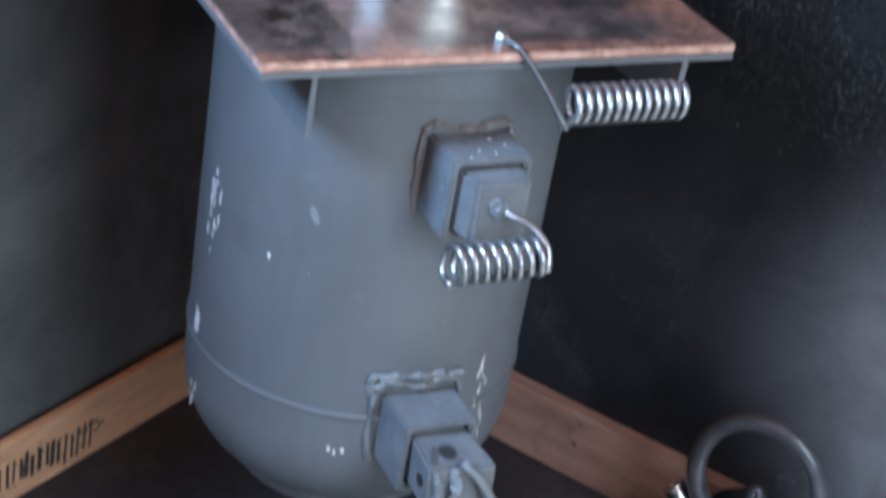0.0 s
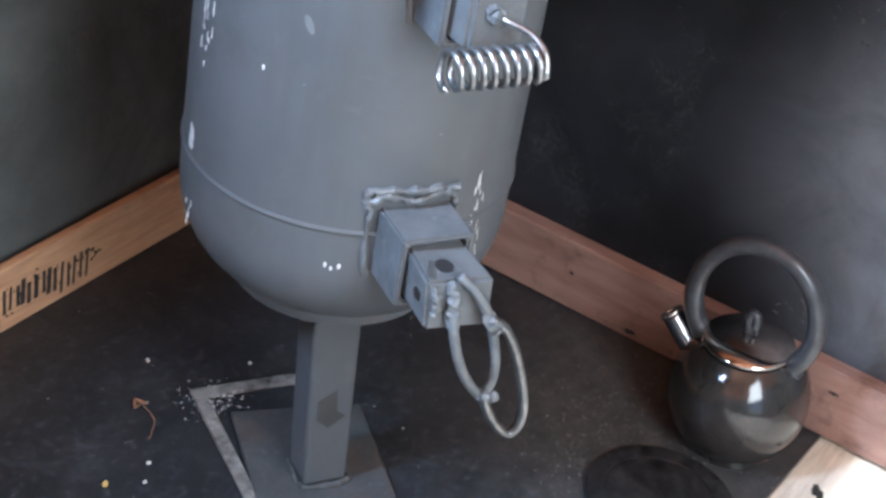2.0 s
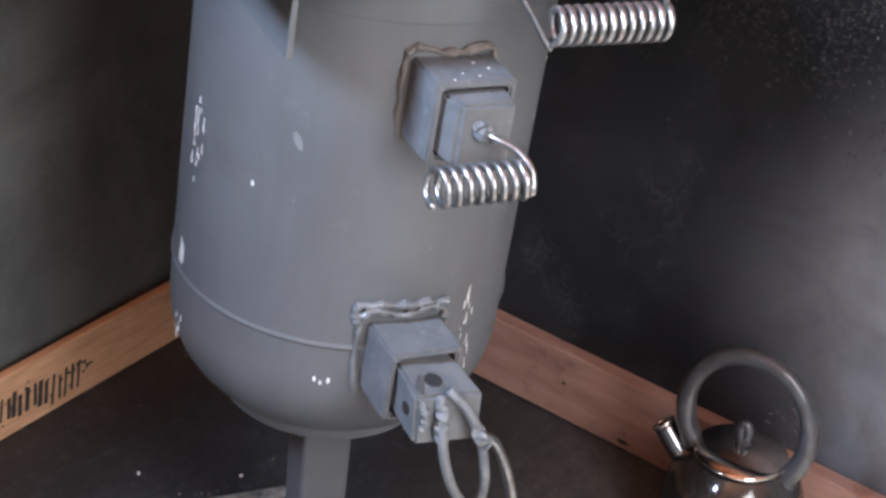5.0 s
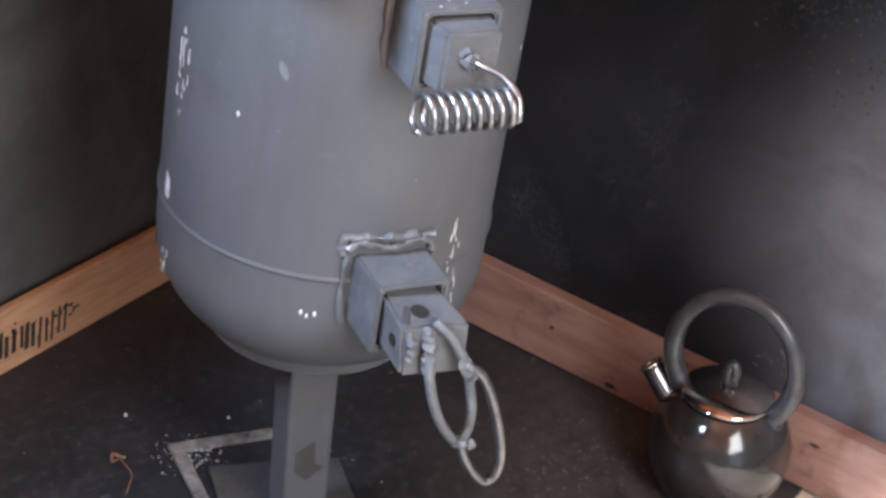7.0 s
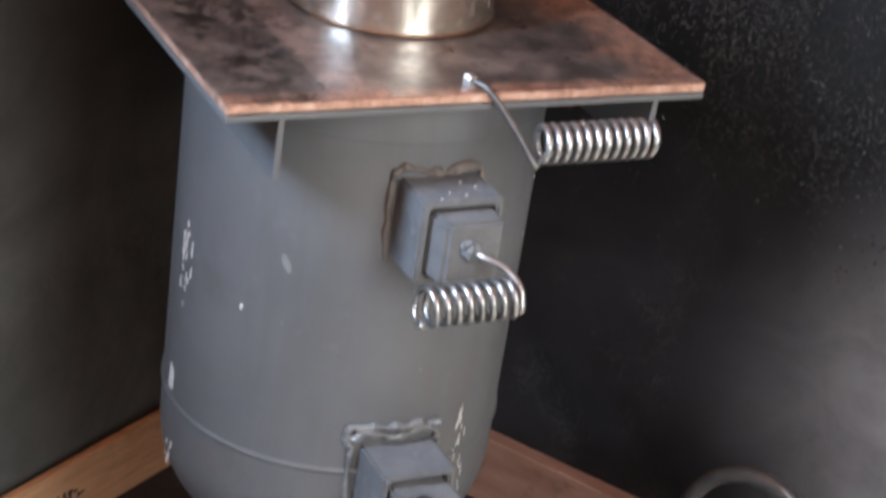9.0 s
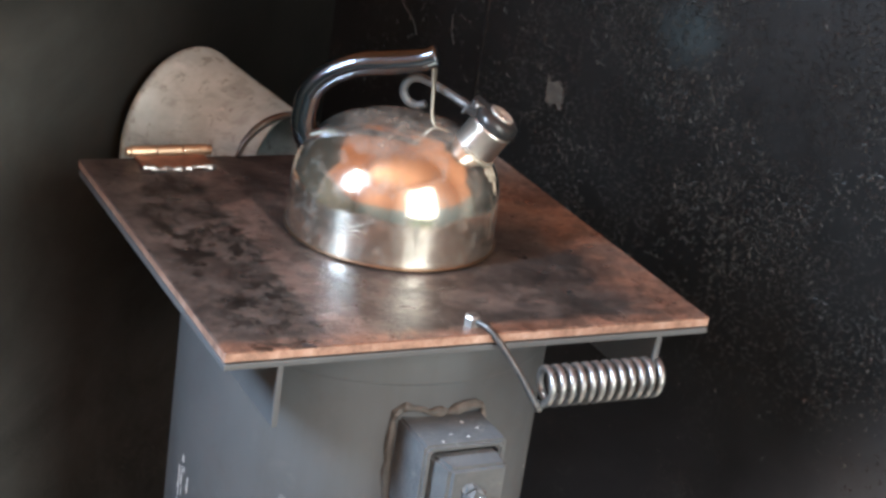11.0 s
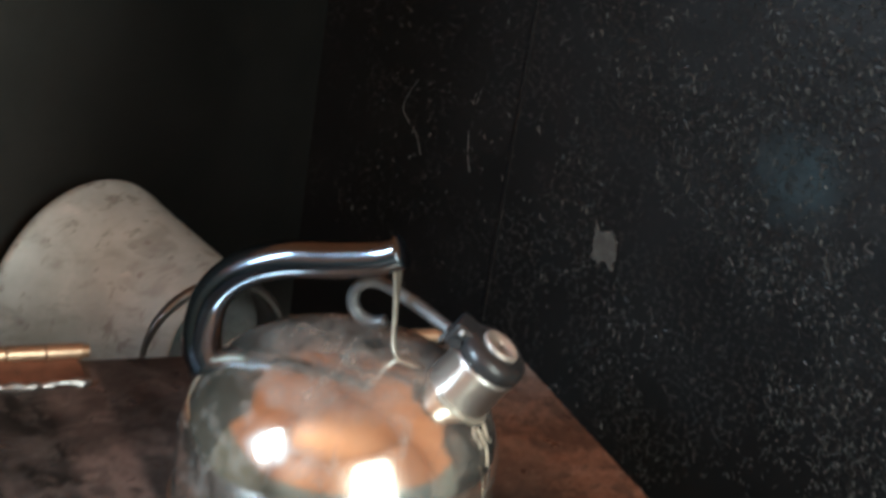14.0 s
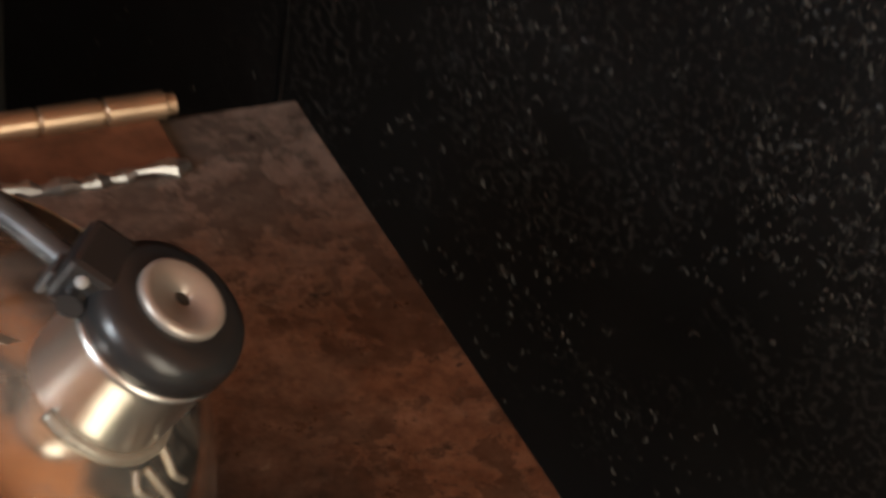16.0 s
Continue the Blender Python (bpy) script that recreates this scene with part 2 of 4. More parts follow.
    rim = n.tree.nodes.new("ShaderNodeMapRange")
    rim.inputs["From Min"].default_value, rim.inputs["From Max"].default_value = -0.196, -0.176
    n.link(sep.outputs["X"], rim.inputs["Value"])
    burnt = n.mix(1.0, n.mix(1.0, mottle, zone, "MULTIPLY"), n.mix(1.0, band.outputs[0], rim.outputs[0], "MULTIPLY"), "MULTIPLY")
    col = n.mix(burnt, col, (0.012, 0.0105, 0.0095))
    dots = n.ramp(n.noise(120, 5, 0.6), [(0.66, 0.0), (0.70, 0.85)])
    col = n.mix(dots, col, (0.018, 0.015, 0.014))
    chips = n.ramp(n.noise(95, 7, 0.72), [(0.66, 0.0), (0.72, 0.5)])
    col = n.mix(chips, col, (0.34, 0.29, 0.265))
    n.put(col, n.ramp(n.noise(45, 8, 0.75), [(0.3, 0.20), (0.7, 0.52)]), 0.30)
    n.bump(n.noise(85, 7, 0.7), 0.35, 0.0014)
    n.bump(burnt, 0.4, 0.001)
    return n.mat


def copper_edge():
    n = Nodes("heat_coloured_steel_edge")
    col = n.ramp(n.noise(60, 8, 0.75), [(0.32, (0.13, 0.082, 0.064)), (0.50, (0.34, 0.20, 0.145)), (0.68, (0.52, 0.37, 0.30))])
    n.put(col, 0.5, 0.3)
    n.bump(n.noise(150, 4), 0.3, 0.001)
    return n.mat


def wire_steel(name="bright_wire", tone=0.31, rough=0.33):
    n = Nodes(name)
    n.put(n.ramp(n.noise(70, 4), [(0.3, (tone * 0.6,) * 3), (0.7, (tone * 1.2,) * 3)]), rough, 0.9)
    n.bump(n.noise(200, 3), 0.15, 0.0008)
    return n.mat


def stainless(name, dull, tint=(0.72, 0.68, 0.62)):
    n = Nodes(name)
    smear = n.noise(14, 6, 0.65)
    n.put(n.ramp(smear, [(0.3, tuple(0.72 * c for c in tint)), (0.7, tint)]), n.ramp(n.noise(9, 5), [(0.3, dull), (0.75, dull + 0.13)]), 1.0)
    n.bump(n.noise(7, 2), 0.06, 0.004)
    return n.mat


def kettle_steel():
    """Polished steel with smears, and a cloudy grey-brown film baked on the top."""
    n = Nodes("polished_kettle_steel")
    sep = n.tree.nodes.new("ShaderNodeSeparateXYZ")
    n.link(n.coord.outputs["Object"], sep.inputs[0])
    wave = n.tree.nodes.new("ShaderNodeMath")
    wave.operation = "MULTIPLY_ADD"
    wave.inputs[1].default_value = 0.030
    n.link(n.noise(22, 5, 0.6), wave.inputs[0])
    n.link(sep.outputs["Z"], wave.inputs[2])
    top = n.tree.nodes.new("ShaderNodeMapRange")
    top.interpolation_type = "SMOOTHSTEP"
    top.inputs["From Min"].default_value, top.inputs["From Max"].default_value = 0.094, 0.114
    n.link(wave.outputs[0], top.inputs["Value"])
    a = n.noise(48, 10, 0.80, distortion=0.5)
    cloudy = n.mix(1.0, n.ramp(a, [(0.38, 0.05), (0.52, 0.40), (0.66, 0.85)]), top.outputs[0], "MULTIPLY")
    film = n.mix(1.0, cloudy, n.ramp(n.noise(52, 10, 0.80, distortion=0.4), [(0.50, 0.03), (0.66, 0.40)]), "LIGHTEN")
    clean = n.ramp(n.noise(14, 6, 0.65), [(0.3, (0.72, 0.68, 0.60)), (0.7, (0.88, 0.84, 0.76))])
    cloud = n.ramp(n.noise(110, 7, 0.72), [(0.35, (0.23, 0.155, 0.105)), (0.7, (0.46, 0.37, 0.29))])
    n.put(n.mix(film, clean, cloud), n.mix(film, n.ramp(n.noise(10, 6, 0.7), [(0.3, 0.08), (0.75, 0.22)]), (0.36, 0.36, 0.36)), n.mix(film, (1, 1, 1), (0.45, 0.45, 0.45)))
    n.bump(n.noise(9, 3), 0.10, 0.004)
    n.bump(n.noise(55, 5, 0.65), 0.07, 0.001)
    return n.mat


def zinc_sheet():
    n = Nodes("galvanised_sheet")
    col = n.ramp(n.noise(16, 6, 0.65), [(0.3, (0.285, 0.350, 0.370)), (0.7, (0.48, 0.570, 0.595))])
    spots = n.ramp(n.noise(55, 5, 0.6, (1, 1, 2.2)), [(0.58, 0.0), (0.66, 0.55)])
    col = n.mix(spots, col, (0.13, 0.13, 0.12))
    blotch = n.ramp(n.noise(24, 6, 0.65, (1, 2.0, 1), distortion=0.5), [(0.52, 0.0), (0.64, 0.45)])
    col = n.mix(blotch, col, (0.16, 0.178, 0.180))
    pale = n.ramp(n.noise(30, 6, 0.7), [(0.58, 0.0), (0.70, 0.4)])
    col = n.mix(pale, col, (0.66, 0.70, 0.70))
    n.put(col, n.ramp(n.noise(25, 5), [(0.3, 0.40), (0.7, 0.65)]), 0.2)
    n.bump(n.noise(12, 4), 0.25, 0.004)
    return n.mat


def lumpy_paint():
    n = Nodes("lumpy_grey_paint")
    col = n.ramp(n.noise(40, 6, 0.65), [(0.3, (0.070, 0.075, 0.082)), (0.7, (0.115, 0.119, 0.125))])
    wear_and_glow = n.ramp(n.noise(95, 6, 0.7), [(0.60, 0.0), (0.72, 0.6)])
    col = n.mix(wear_and_glow, col, (0.21, 0.21, 0.205))
    n.put(col, n.ramp(n.noise(50, 4), [(0.3, 0.42), (0.75, 0.62)]), 0.0, 0.05, 0.4)
    n.bump(n.noise(70, 5, 0.6), 0.55, 0.003)
    n.bump(n.noise(260, 3), 0.25, 0.001)
    return n.mat


def wood(name, dark, light, rough=0.6, along=(14, 140, 140), stain=0.4):
    n = Nodes(name)
    g = n.noise(1.0, 6, 0.6, along)
    col = n.ramp(g, [(0.3, dark), (0.7, light)])
    col = n.mix(n.ramp(n.noise(16, 6, 0.7), [(0.55, 0.0), (0.75, stain)]), col, tuple(0.35 * c for c in dark))
    n.put(col, rough)
    n.bump(g, 0.3, 0.002)
    return n.mat


def floor_black():
    n = Nodes("black_floor_sheet")
    col = n.ramp(n.noise(7, 7, 0.7), [(0.3, (0.0112, 0.0122, 0.0148)), (0.75, (0.027, 0.0282, 0.0315))])
    smear = n.ramp(n.noise(15, 8, 0.72, distortion=1.3), [(0.56, 0.0), (0.72, 0.30)])
    col = n.mix(smear, col, (0.085, 0.094, 0.115))
    scuffs = n.ramp(n.noise(34, 7, 0.7, (1, 2.2, 1), distortion=0.8), [(0.64, 0.0), (0.70, 0.45)])
    col = n.mix(scuffs, col, (0.11, 0.122, 0.15))
    away = n.tree.nodes.new("ShaderNodeVectorMath")   # ash trodden out round the disc and the kettle
    away.operation = "DISTANCE"
    away.inputs[1].default_value = (0.17, 0.62, 0.0)
    n.link(n.coord.outputs["Object"], away.inputs[0])
    near = n.tree.nodes.new("ShaderNodeMapRange")
    near.interpolation_type = "SMOOTHSTEP"
    near.inputs["From Min"].default_value, near.inputs["From Max"].default_value = 0.30, 0.08
    n.link(away.outputs["Value"], near.inputs["Value"])
    ash_and_light = n.mix(1.0, near.outputs[0], n.ramp(n.noise(42, 9, 0.78), [(0.36, 0.20), (0.66, 0.95)]), "MULTIPLY")
    col = n.mix(ash_and_light, col, (0.078, 0.073, 0.068))
    dust = n.ramp(n.noise(75, 8, 0.8), [(0.53, 0.0), (0.74, 0.55)])
    col = n.mix(dust, col, (0.115, 0.122, 0.137))
    n.put(col, n.ramp(n.noise(12, 5), [(0.3, 0.32), (0.7, 0.6)]))
    n.bump(n.noise(80, 6, 0.7), 0.4, 0.003)
    return n.mat


def browned_kettle():
    """Dark heat-browned steel under a dusty, still glossy skin."""
    n = Nodes("browned_glossy_steel")
    col = n.ramp(n.noise(12, 6, 0.65), [(0.3, (0.022, 0.0195, 0.018)), (0.7, (0.046, 0.040, 0.036))])
    haze = n.ramp(n.noise(38, 8, 0.74, distortion=0.6), [(0.54, 0.0), (0.72, 0.16)])
    col = n.mix(haze, col, (0.11, 0.105, 0.10))
    n.put(col, n.ramp(n.noise(20, 6, 0.7), [(0.3, 0.07), (0.75, 0.17)]), 0.3, 0.0, 0.75)
    n.bump(n.noise(16, 4), 0.06, 0.003)
    return n.mat


def flake_coat():
    n = Nodes("grey_coat_flake")
    tone = n.tree.nodes.new("ShaderNodeNewGeometry").outputs["Random Per Island"]
    n.put(n.ramp(tone, [(0.0, (0.007, 0.007, 0.0075)), (0.6, (0.0125, 0.0123, 0.0121)), (0.92, (0.024, 0.0236, 0.0232)), (1.0, (0.047, 0.046, 0.045))]), 0.5, 0.0, 0.0, 0.35)
    return n.mat


def base_steel():
    """Dusty grey paint with brown rust bleeding through."""
    n = Nodes("rust_bled_grey_paint")
    col = n.ramp(n.noise(40, 7, 0.7), [(0.3, (0.034, 0.036, 0.039)), (0.7, (0.064, 0.066, 0.068))])
    col = n.mix(n.ramp(n.noise(17, 7, 0.7), [(0.50, 0.0), (0.64, 0.6)]), col, (0.070, 0.051, 0.041))
    col = n.mix(n.ramp(n.noise(160, 7, 0.75), [(0.60, 0.0), (0.72, 0.6)]), col, (0.20, 0.20, 0.20))
    n.put(col, 0.62)
    n.bump(n.noise(90, 6, 0.7), 0.3, 0.002)
    return n.mat


def plain(name, c, rough=0.6, metal=0.0, vary=0.25, scale=25):
    n = Nodes(name)
    n.put(n.ramp(n.noise(scale, 5), [(0.3, tuple(v * (1 - vary) for v in c)), (0.7, tuple(v * (1 + vary) for v in c))]), rough, metal)
    n.bump(n.noise(scale * 5, 3), 0.1, 0.001)
    return n.mat


GREY, WELD = grey_paint(), weld_paint()
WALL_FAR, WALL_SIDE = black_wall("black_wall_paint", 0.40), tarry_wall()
LID, EDGE = lid_steel(), copper_edge()
WIRE_DARK = wire_steel("dark_wire", 0.12, 0.45)
WIRE, WIRE_DULL = wire_steel(), wire_steel("painted_wire", 0.19, 0.35)
STEEL_DARK, KETTLE = stainless("dark_polished_steel", 0.15, (0.22, 0.21, 0.215)), kettle_steel()
WOOD_L = wood("orange_pine_board", (0.34, 0.185, 0.10), (0.54, 0.32, 0.175), stain=0.6)
WOOD_R = wood("red_stained_board", (0.185, 0.098, 0.074), (0.330, 0.200, 0.158), 0.6, (60, 9, 45), 0.85)
WOOD_FLOOR = wood("pale_floorboard", (0.50, 0.425, 0.33), (0.74, 0.66, 0.54))
WOOD_CEIL = wood("orange_ceiling_board", (0.25, 0.095, 0.036), (0.43, 0.18, 0.075))
CHROME, CHROME_LIGHT = stainless("dark_chrome", 0.13, (0.112, 0.134, 0.162)), stainless("bright_chrome", 0.16, (0.62, 0.60, 0.58))
HOOP, STRAP = plain("dull_grey_handle", (0.048, 0.049, 0.054), 0.30, 0.2, 0.45, 60), plain("dull_brass_strap", (0.27, 0.245, 0.205), 0.4, 0.8)
FLOOR, BLACK_PLASTIC = floor_black(), plain("black_plastic", (0.018, 0.018, 0.019), 0.3)
ZINC, LUMPY = zinc_sheet(), lumpy_paint()
LEVER = plain("dull_grey_lever", (0.085, 0.087, 0.090), 0.40, 0.5, 0.35, 60)
SOLDER = plain("yellowed_solder", (0.34, 0.315, 0.265), 0.42, 0.5, 0.4, 70)
SPOUT = stainless("smeared_spout_steel", 0.26, (0.80, 0.80, 0.77))


def wainscot():
    """Orange boards above, pale grey paint below breast height."""
    n = Nodes("boards_over_pale_paint")
    sep = n.tree.nodes.new("ShaderNodeSeparateXYZ")
    n.link(n.coord.outputs["Object"], sep.inputs[0])
    step = n.tree.nodes.new("ShaderNodeMath")
    step.operation = "GREATER_THAN"
    step.inputs[1].default_value = 0.92
    n.link(sep.outputs["Z"], step.inputs[0])
    boards = n.ramp(n.noise(1.0, 6, 0.6, (9, 9, 1.2)), [(0.3, (0.25, 0.095, 0.038)), (0.7, (0.43, 0.18, 0.075))])
    n.put(n.mix(step.outputs[0], n.ramp(n.noise(5, 5), [(0.3, (0.10, 0.10, 0.082)), (0.7, (0.16, 0.16, 0.13))]), boards), 0.7)
    return n.mat


WOOD_WALL = wainscot()
ZINC_DULL = plain("dull_flue_steel", (0.10, 0.10, 0.095), 0.4, 0.7, 0.3, 30)
SCUFF = plain("rubbed_grey_paint", (0.13, 0.134, 0.14), 0.6)
MILKY = browned_kettle()
GLOSSY = plain("smeared_chrome_lid", (0.50, 0.47, 0.44), 0.09, 1.0, 0.3, 40)
DISC = plain("whistle_disc_steel", (0.45, 0.41, 0.37), 0.42, 0.6)
IRON = plain("black_cast_iron", (0.020, 0.0195, 0.020), 0.45, 0.2, 0.85, 70)
PALE = plain("pale_paint_and_glint", (0.50, 0.50, 0.50), 0.5)
PLATE = base_steel()
GREY_DARK = plain("dusty_grey_paint", (0.055, 0.057, 0.060), 0.6, 0.0, 0.5, 40)
PAPER = plain("grey_paper", (0.042, 0.039, 0.036), 0.8, 0.0, 0.5, 120)
FLAKE = flake_coat()
SCRAPE = plain("faint_wall_scrape", (0.024, 0.024, 0.025), 0.6)
GRIT = plain("grey_grit", (0.13, 0.124, 0.115), 0.8, 0.0, 0.7, 200)
CRUMB = plain("dull_white_crumb", (0.30, 0.30, 0.30), 0.7)
BASE_RIM = plain("browned_base_steel", (0.20, 0.13, 0.085), 0.35, 0.9)
COLLAR = plain("grey_rolled_sheet", (0.10, 0.10, 0.098), 0.28, 0.8, 0.35, 40)
INK = plain("black_ink", (0.02, 0.018, 0.016), 0.8)
LEAF = plain("dry_leaf", (0.20, 0.105, 0.06), 0.7)
YELLOW = plain("yellow_crumb", (0.55, 0.38, 0.12), 0.7)
BRASS = plain("brass_hinge_steel", (0.42, 0.31, 0.21), 0.32, 0.8)
RUST = plain("rusty_steel", (0.15, 0.062, 0.034), 0.55, 0.2, 0.5, 60)
RUST_DARK = plain("dark_bare_steel", (0.053, 0.051, 0.050), 0.6, 0.1)
WELD_BURNT = plain("heat_browned_weld", (0.084, 0.074, 0.068), 0.6, 0.0, 0.4, 70)
DUSTY = plain("dusty_steel_strip", (0.155, 0.148, 0.138), 0.7, 0.1, 0.75, 60)


# ---- mesh helpers ----
def part(name, bm, material, parent=None, label="", smooth=False):
    me = bpy.data.meshes.new(name)
    bmesh.ops.recalc_face_normals(bm, faces=bm.faces)
    bm.to_mesh(me)
    bm.free()
    me.materials.append(material)
    if smooth:
        for p in me.polygons:
            p.use_smooth = True
    ob = new(name, me)
    ob.parent = parent
    if label:
        ob["label"] = label
    return ob


def thing(name, m, label, category, group="", kind=""):
    ob = new(name)
    ob.empty_display_size = 0.05
    ob.matrix_world = m
    return tagged(ob, label, category, group, kind)


def box(x0, x1, y0, y1, z0, z1, bevel=0.002, seg=2, rough=0.0):
    bm = bmesh.new()
    bmesh.ops.create_cube(bm, size=1, matrix=Matrix.Translation(((x0 + x1) / 2, (y0 + y1) / 2, (z0 + z1) / 2)) @ Matrix.Diagonal((x1 - x0, y1 - y0, z1 - z0, 1)))
    if bevel:
        bmesh.ops.bevel(bm, geom=bm.edges[:], offset=bevel, segments=seg, affect="EDGES", profile=0.5)
    return bm


def lathe(profile, n=48, m=None, close=False):
    """A surface of revolution about z; profile: (radius, height) pairs."""
    bm = bmesh.new()
    rings = []
    for r, z in profile:
        if r < 1e-5:
            rings.append([bm.verts.new((0, 0, z))])
        else:
            rings.append([bm.verts.new((r * math.cos(2 * math.pi * k / n), r * math.sin(2 * math.pi * k / n), z)) for k in range(n)])
    pairs = list(zip(rings, rings[1:])) + ([(rings[-1], rings[0])] if close else [])
    for a, b in pairs:
        for k in range(n):
            q = [a[k % len(a)], a[(k + 1) % len(a)], b[(k + 1) % len(b)], b[k % len(b)]]
            q = list(dict.fromkeys(q))
            if len(q) > 2:
                bm.faces.new(q)
    if m is not None:
        bm.transform(m)
    return bm


def sweep(points, r, n=10, radii=None, flat=1.0):
    """A round wire along points, with closed ends; flat squeezes it along its second axis."""
    bm = bmesh.new()
    pts = [Vector(p) for p in points]
    side = None
    rings = []
    for k, p in enumerate(pts):
        d = (pts[min(k + 1, len(pts) - 1)] - pts[max(k - 1, 0)]).normalized()
        if side is None:
            side = d.orthogonal().normalized()
        side = (side - d * side.dot(d)).normalized()
        up = d.cross(side)
        rr = radii[k] if radii else r
        rings.append([bm.verts.new(p + side * rr * math.cos(2 * math.pi * j / n) + up * rr * flat * math.sin(2 * math.pi * j / n)) for j in range(n)])
    for a, b in zip(rings, rings[1:]):
        for j in range(n):
            bm.faces.new((a[j], a[(j + 1) % n], b[(j + 1) % n], b[j]))
    bm.faces.new(rings[0])
    bm.faces.new(rings[-1][::-1])
    return bm


def ribbon(points, across, widths, thick):
    """A flat strip along points, lying along the direction across, with closed ends."""
    bm = bmesh.new()
    pts = [Vector(p) for p in points]
    rings = []
    for k, p in enumerate(pts):
        d = (pts[min(k + 1, len(pts) - 1)] - pts[max(k - 1, 0)]).normalized()
        a = (across - d * across.dot(d)).normalized()
        up = d.cross(a) * thick
        w = a * widths[k] / 2
        rings.append([bm.verts.new(q) for q in (p - w - up, p + w - up, p + w + up, p - w + up)])
    for r, q in zip(rings, rings[1:]):
        for j in range(4):
            bm.faces.new((r[j], r[(j + 1) % 4], q[(j + 1) % 4], q[j]))
    bm.faces.new(rings[0])
    bm.faces.new(rings[-1][::-1])
    bmesh.ops.bevel(bm, geom=[e for e in bm.edges if e.calc_length() > 0.0005], offset=0.0003, segments=1, affect="EDGES")
    return bm


def smooth_path(points, steps=8):
    """Catmull-Rom through points."""
    p = [Vector(q) for q in points]
    p = [2 * p[0] - p[1], *p, 2 * p[-1] - p[-2]]
    out = []
    for a, b, c, d in zip(p, p[1:], p[2:], p[3:]):
        for k in range(steps):
            t = k / steps
            out.append(0.5 * (2 * b + (c - a) * t + (2 * a - 5 * b + 4 * c - d) * t * t + (3 * b - a - 3 * c + d) * t ** 3))
    return [*out, p[-2]]


def weld_bead(points, r, seed, lump=0.35, n=8, step=0.004):
    rnd = random.Random(seed)
    path = smooth_path(points, max(2, int(0.03 / step)))
    radii = [r * (1 + lump * (rnd.random() * 2 - 1)) for _ in path]
    path = [p + Vector([(rnd.random() - 0.5) * r * 0.7 for _ in range(3)]) for p in path]
    return sweep(path, r, n, radii)


def merge(a, b):
    me = bpy.data.meshes.new("merge")
    b.to_mesh(me)
    b.free()
    a.from_mesh(me)
    bpy.data.meshes.remove(me)
    return a


# ---- the room ----
def slab(name, x0, x1, y0, y1, z0, z1, material, label, category, bevel=0.0):
    ob = part(name, box(x0, x1, y0, y1, z0, z1, bevel), material)
    ob.matrix_world = ROOM.copy()
    return tagged(ob, label, category, kind="structure")


def wall_with_hole(name, along, length, at, out, hole, material, label, begin=-0.1):
    """A wall of four slabs round one opening, as one mesh. along: 'x' or 'y'; at: its inner face; out: its outer face."""
    mid, sill, high, wide = hole
    a, b = mid - wide / 2, mid + wide / 2
    bm = bmesh.new()
    for u0, u1, z0, z1 in ((begin, a, 0, RZ), (b, length + 0.1, 0, RZ), (a, b, 0, sill), (a, b, sill + high, RZ)):
        if z1 - z0 < 1e-4:
            continue
        lo, hi = min(at, out), max(at, out)
        merge(bm, box(u0, u1, lo, hi, z0, z1, 0) if along == "x" else box(lo, hi, u0, u1, z0, z1, 0))
    ob = part(name, bm, material)
    ob.matrix_world = ROOM.copy()
    return tagged(ob, label, "wall", kind="structure")


MAT_EDGE = 0.765
BLACK_TOP = 1.14
grass = part("ground", box(-30, 30, -30, 30, -0.30, -0.13, 0), plain("dry_grass", (0.10, 0.12, 0.05), 0.9, 0.0, 0.5, 2))
tagged(grass, "grassy ground outside the shed", "ground", kind="structure")
slab("floor", -0.1, RX + 0.1, -0.1, RY + 0.1, -0.12, -0.006, WOOD_FLOOR, "pale worn wooden floor of the shed", "floor")
slab("ground_sheet", 0.0, RX, 0.0, MAT_EDGE, -0.006, 0.0, FLOOR, "black dusty protective sheet on the floor", "floor sheet")
slab("wall_far_upper", -0.1, 0.72, -0.1, 0.0, BLACK_TOP, RZ, WOOD_WALL, "wooden wall above the black sheet", "wall")
slab("wall_side_upper", -0.1, 0.0, 0.0, 1.0, BLACK_TOP, RZ, WOOD_WALL, "wooden wall above the black coat", "wall")
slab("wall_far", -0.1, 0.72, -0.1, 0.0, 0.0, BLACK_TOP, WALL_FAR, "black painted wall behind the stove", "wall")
wall_with_hole("wall_far_boards", "x", RX, 0.0, -0.1, WIN_A, WOOD_WALL, "wooden wall with a window opening", 0.72)
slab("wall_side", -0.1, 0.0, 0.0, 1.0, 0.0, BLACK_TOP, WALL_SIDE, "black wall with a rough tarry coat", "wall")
slab("wall_side_boards", -0.1, 0.0, 1.0, RY + 0.1, 0.0, RZ, WOOD_WALL, "wooden wall beside the doorway", "wall")
slab("wall_back", RX, RX + 0.1, -0.1, RY + 0.1, 0.0, RZ, WOOD_WALL, "plain wooden wall", "wall")
wall_with_hole("wall_end", "x", RX, RY, RY + 0.1, DOOR, WOOD_WALL, "wooden wall with an open doorway")
slab("ceiling", -0.1, RX + 0.1, -0.1, RY + 0.1, RZ, RZ + 0.1, WOOD_CEIL, "brown wooden ceiling", "ceiling")
slab("baseboard_far", 0.024, 1.6, 0.011, 0.022, 0.001, 0.083, WOOD_L, "raw orange pine board along the wall foot", "baseboard", 0.002)
slab("baseboard_side", 0.0, 0.022, 0.0, 1.9, 0.001, 0.088, WOOD_R, "reddish stained board along the wall foot", "baseboard", 0.002)


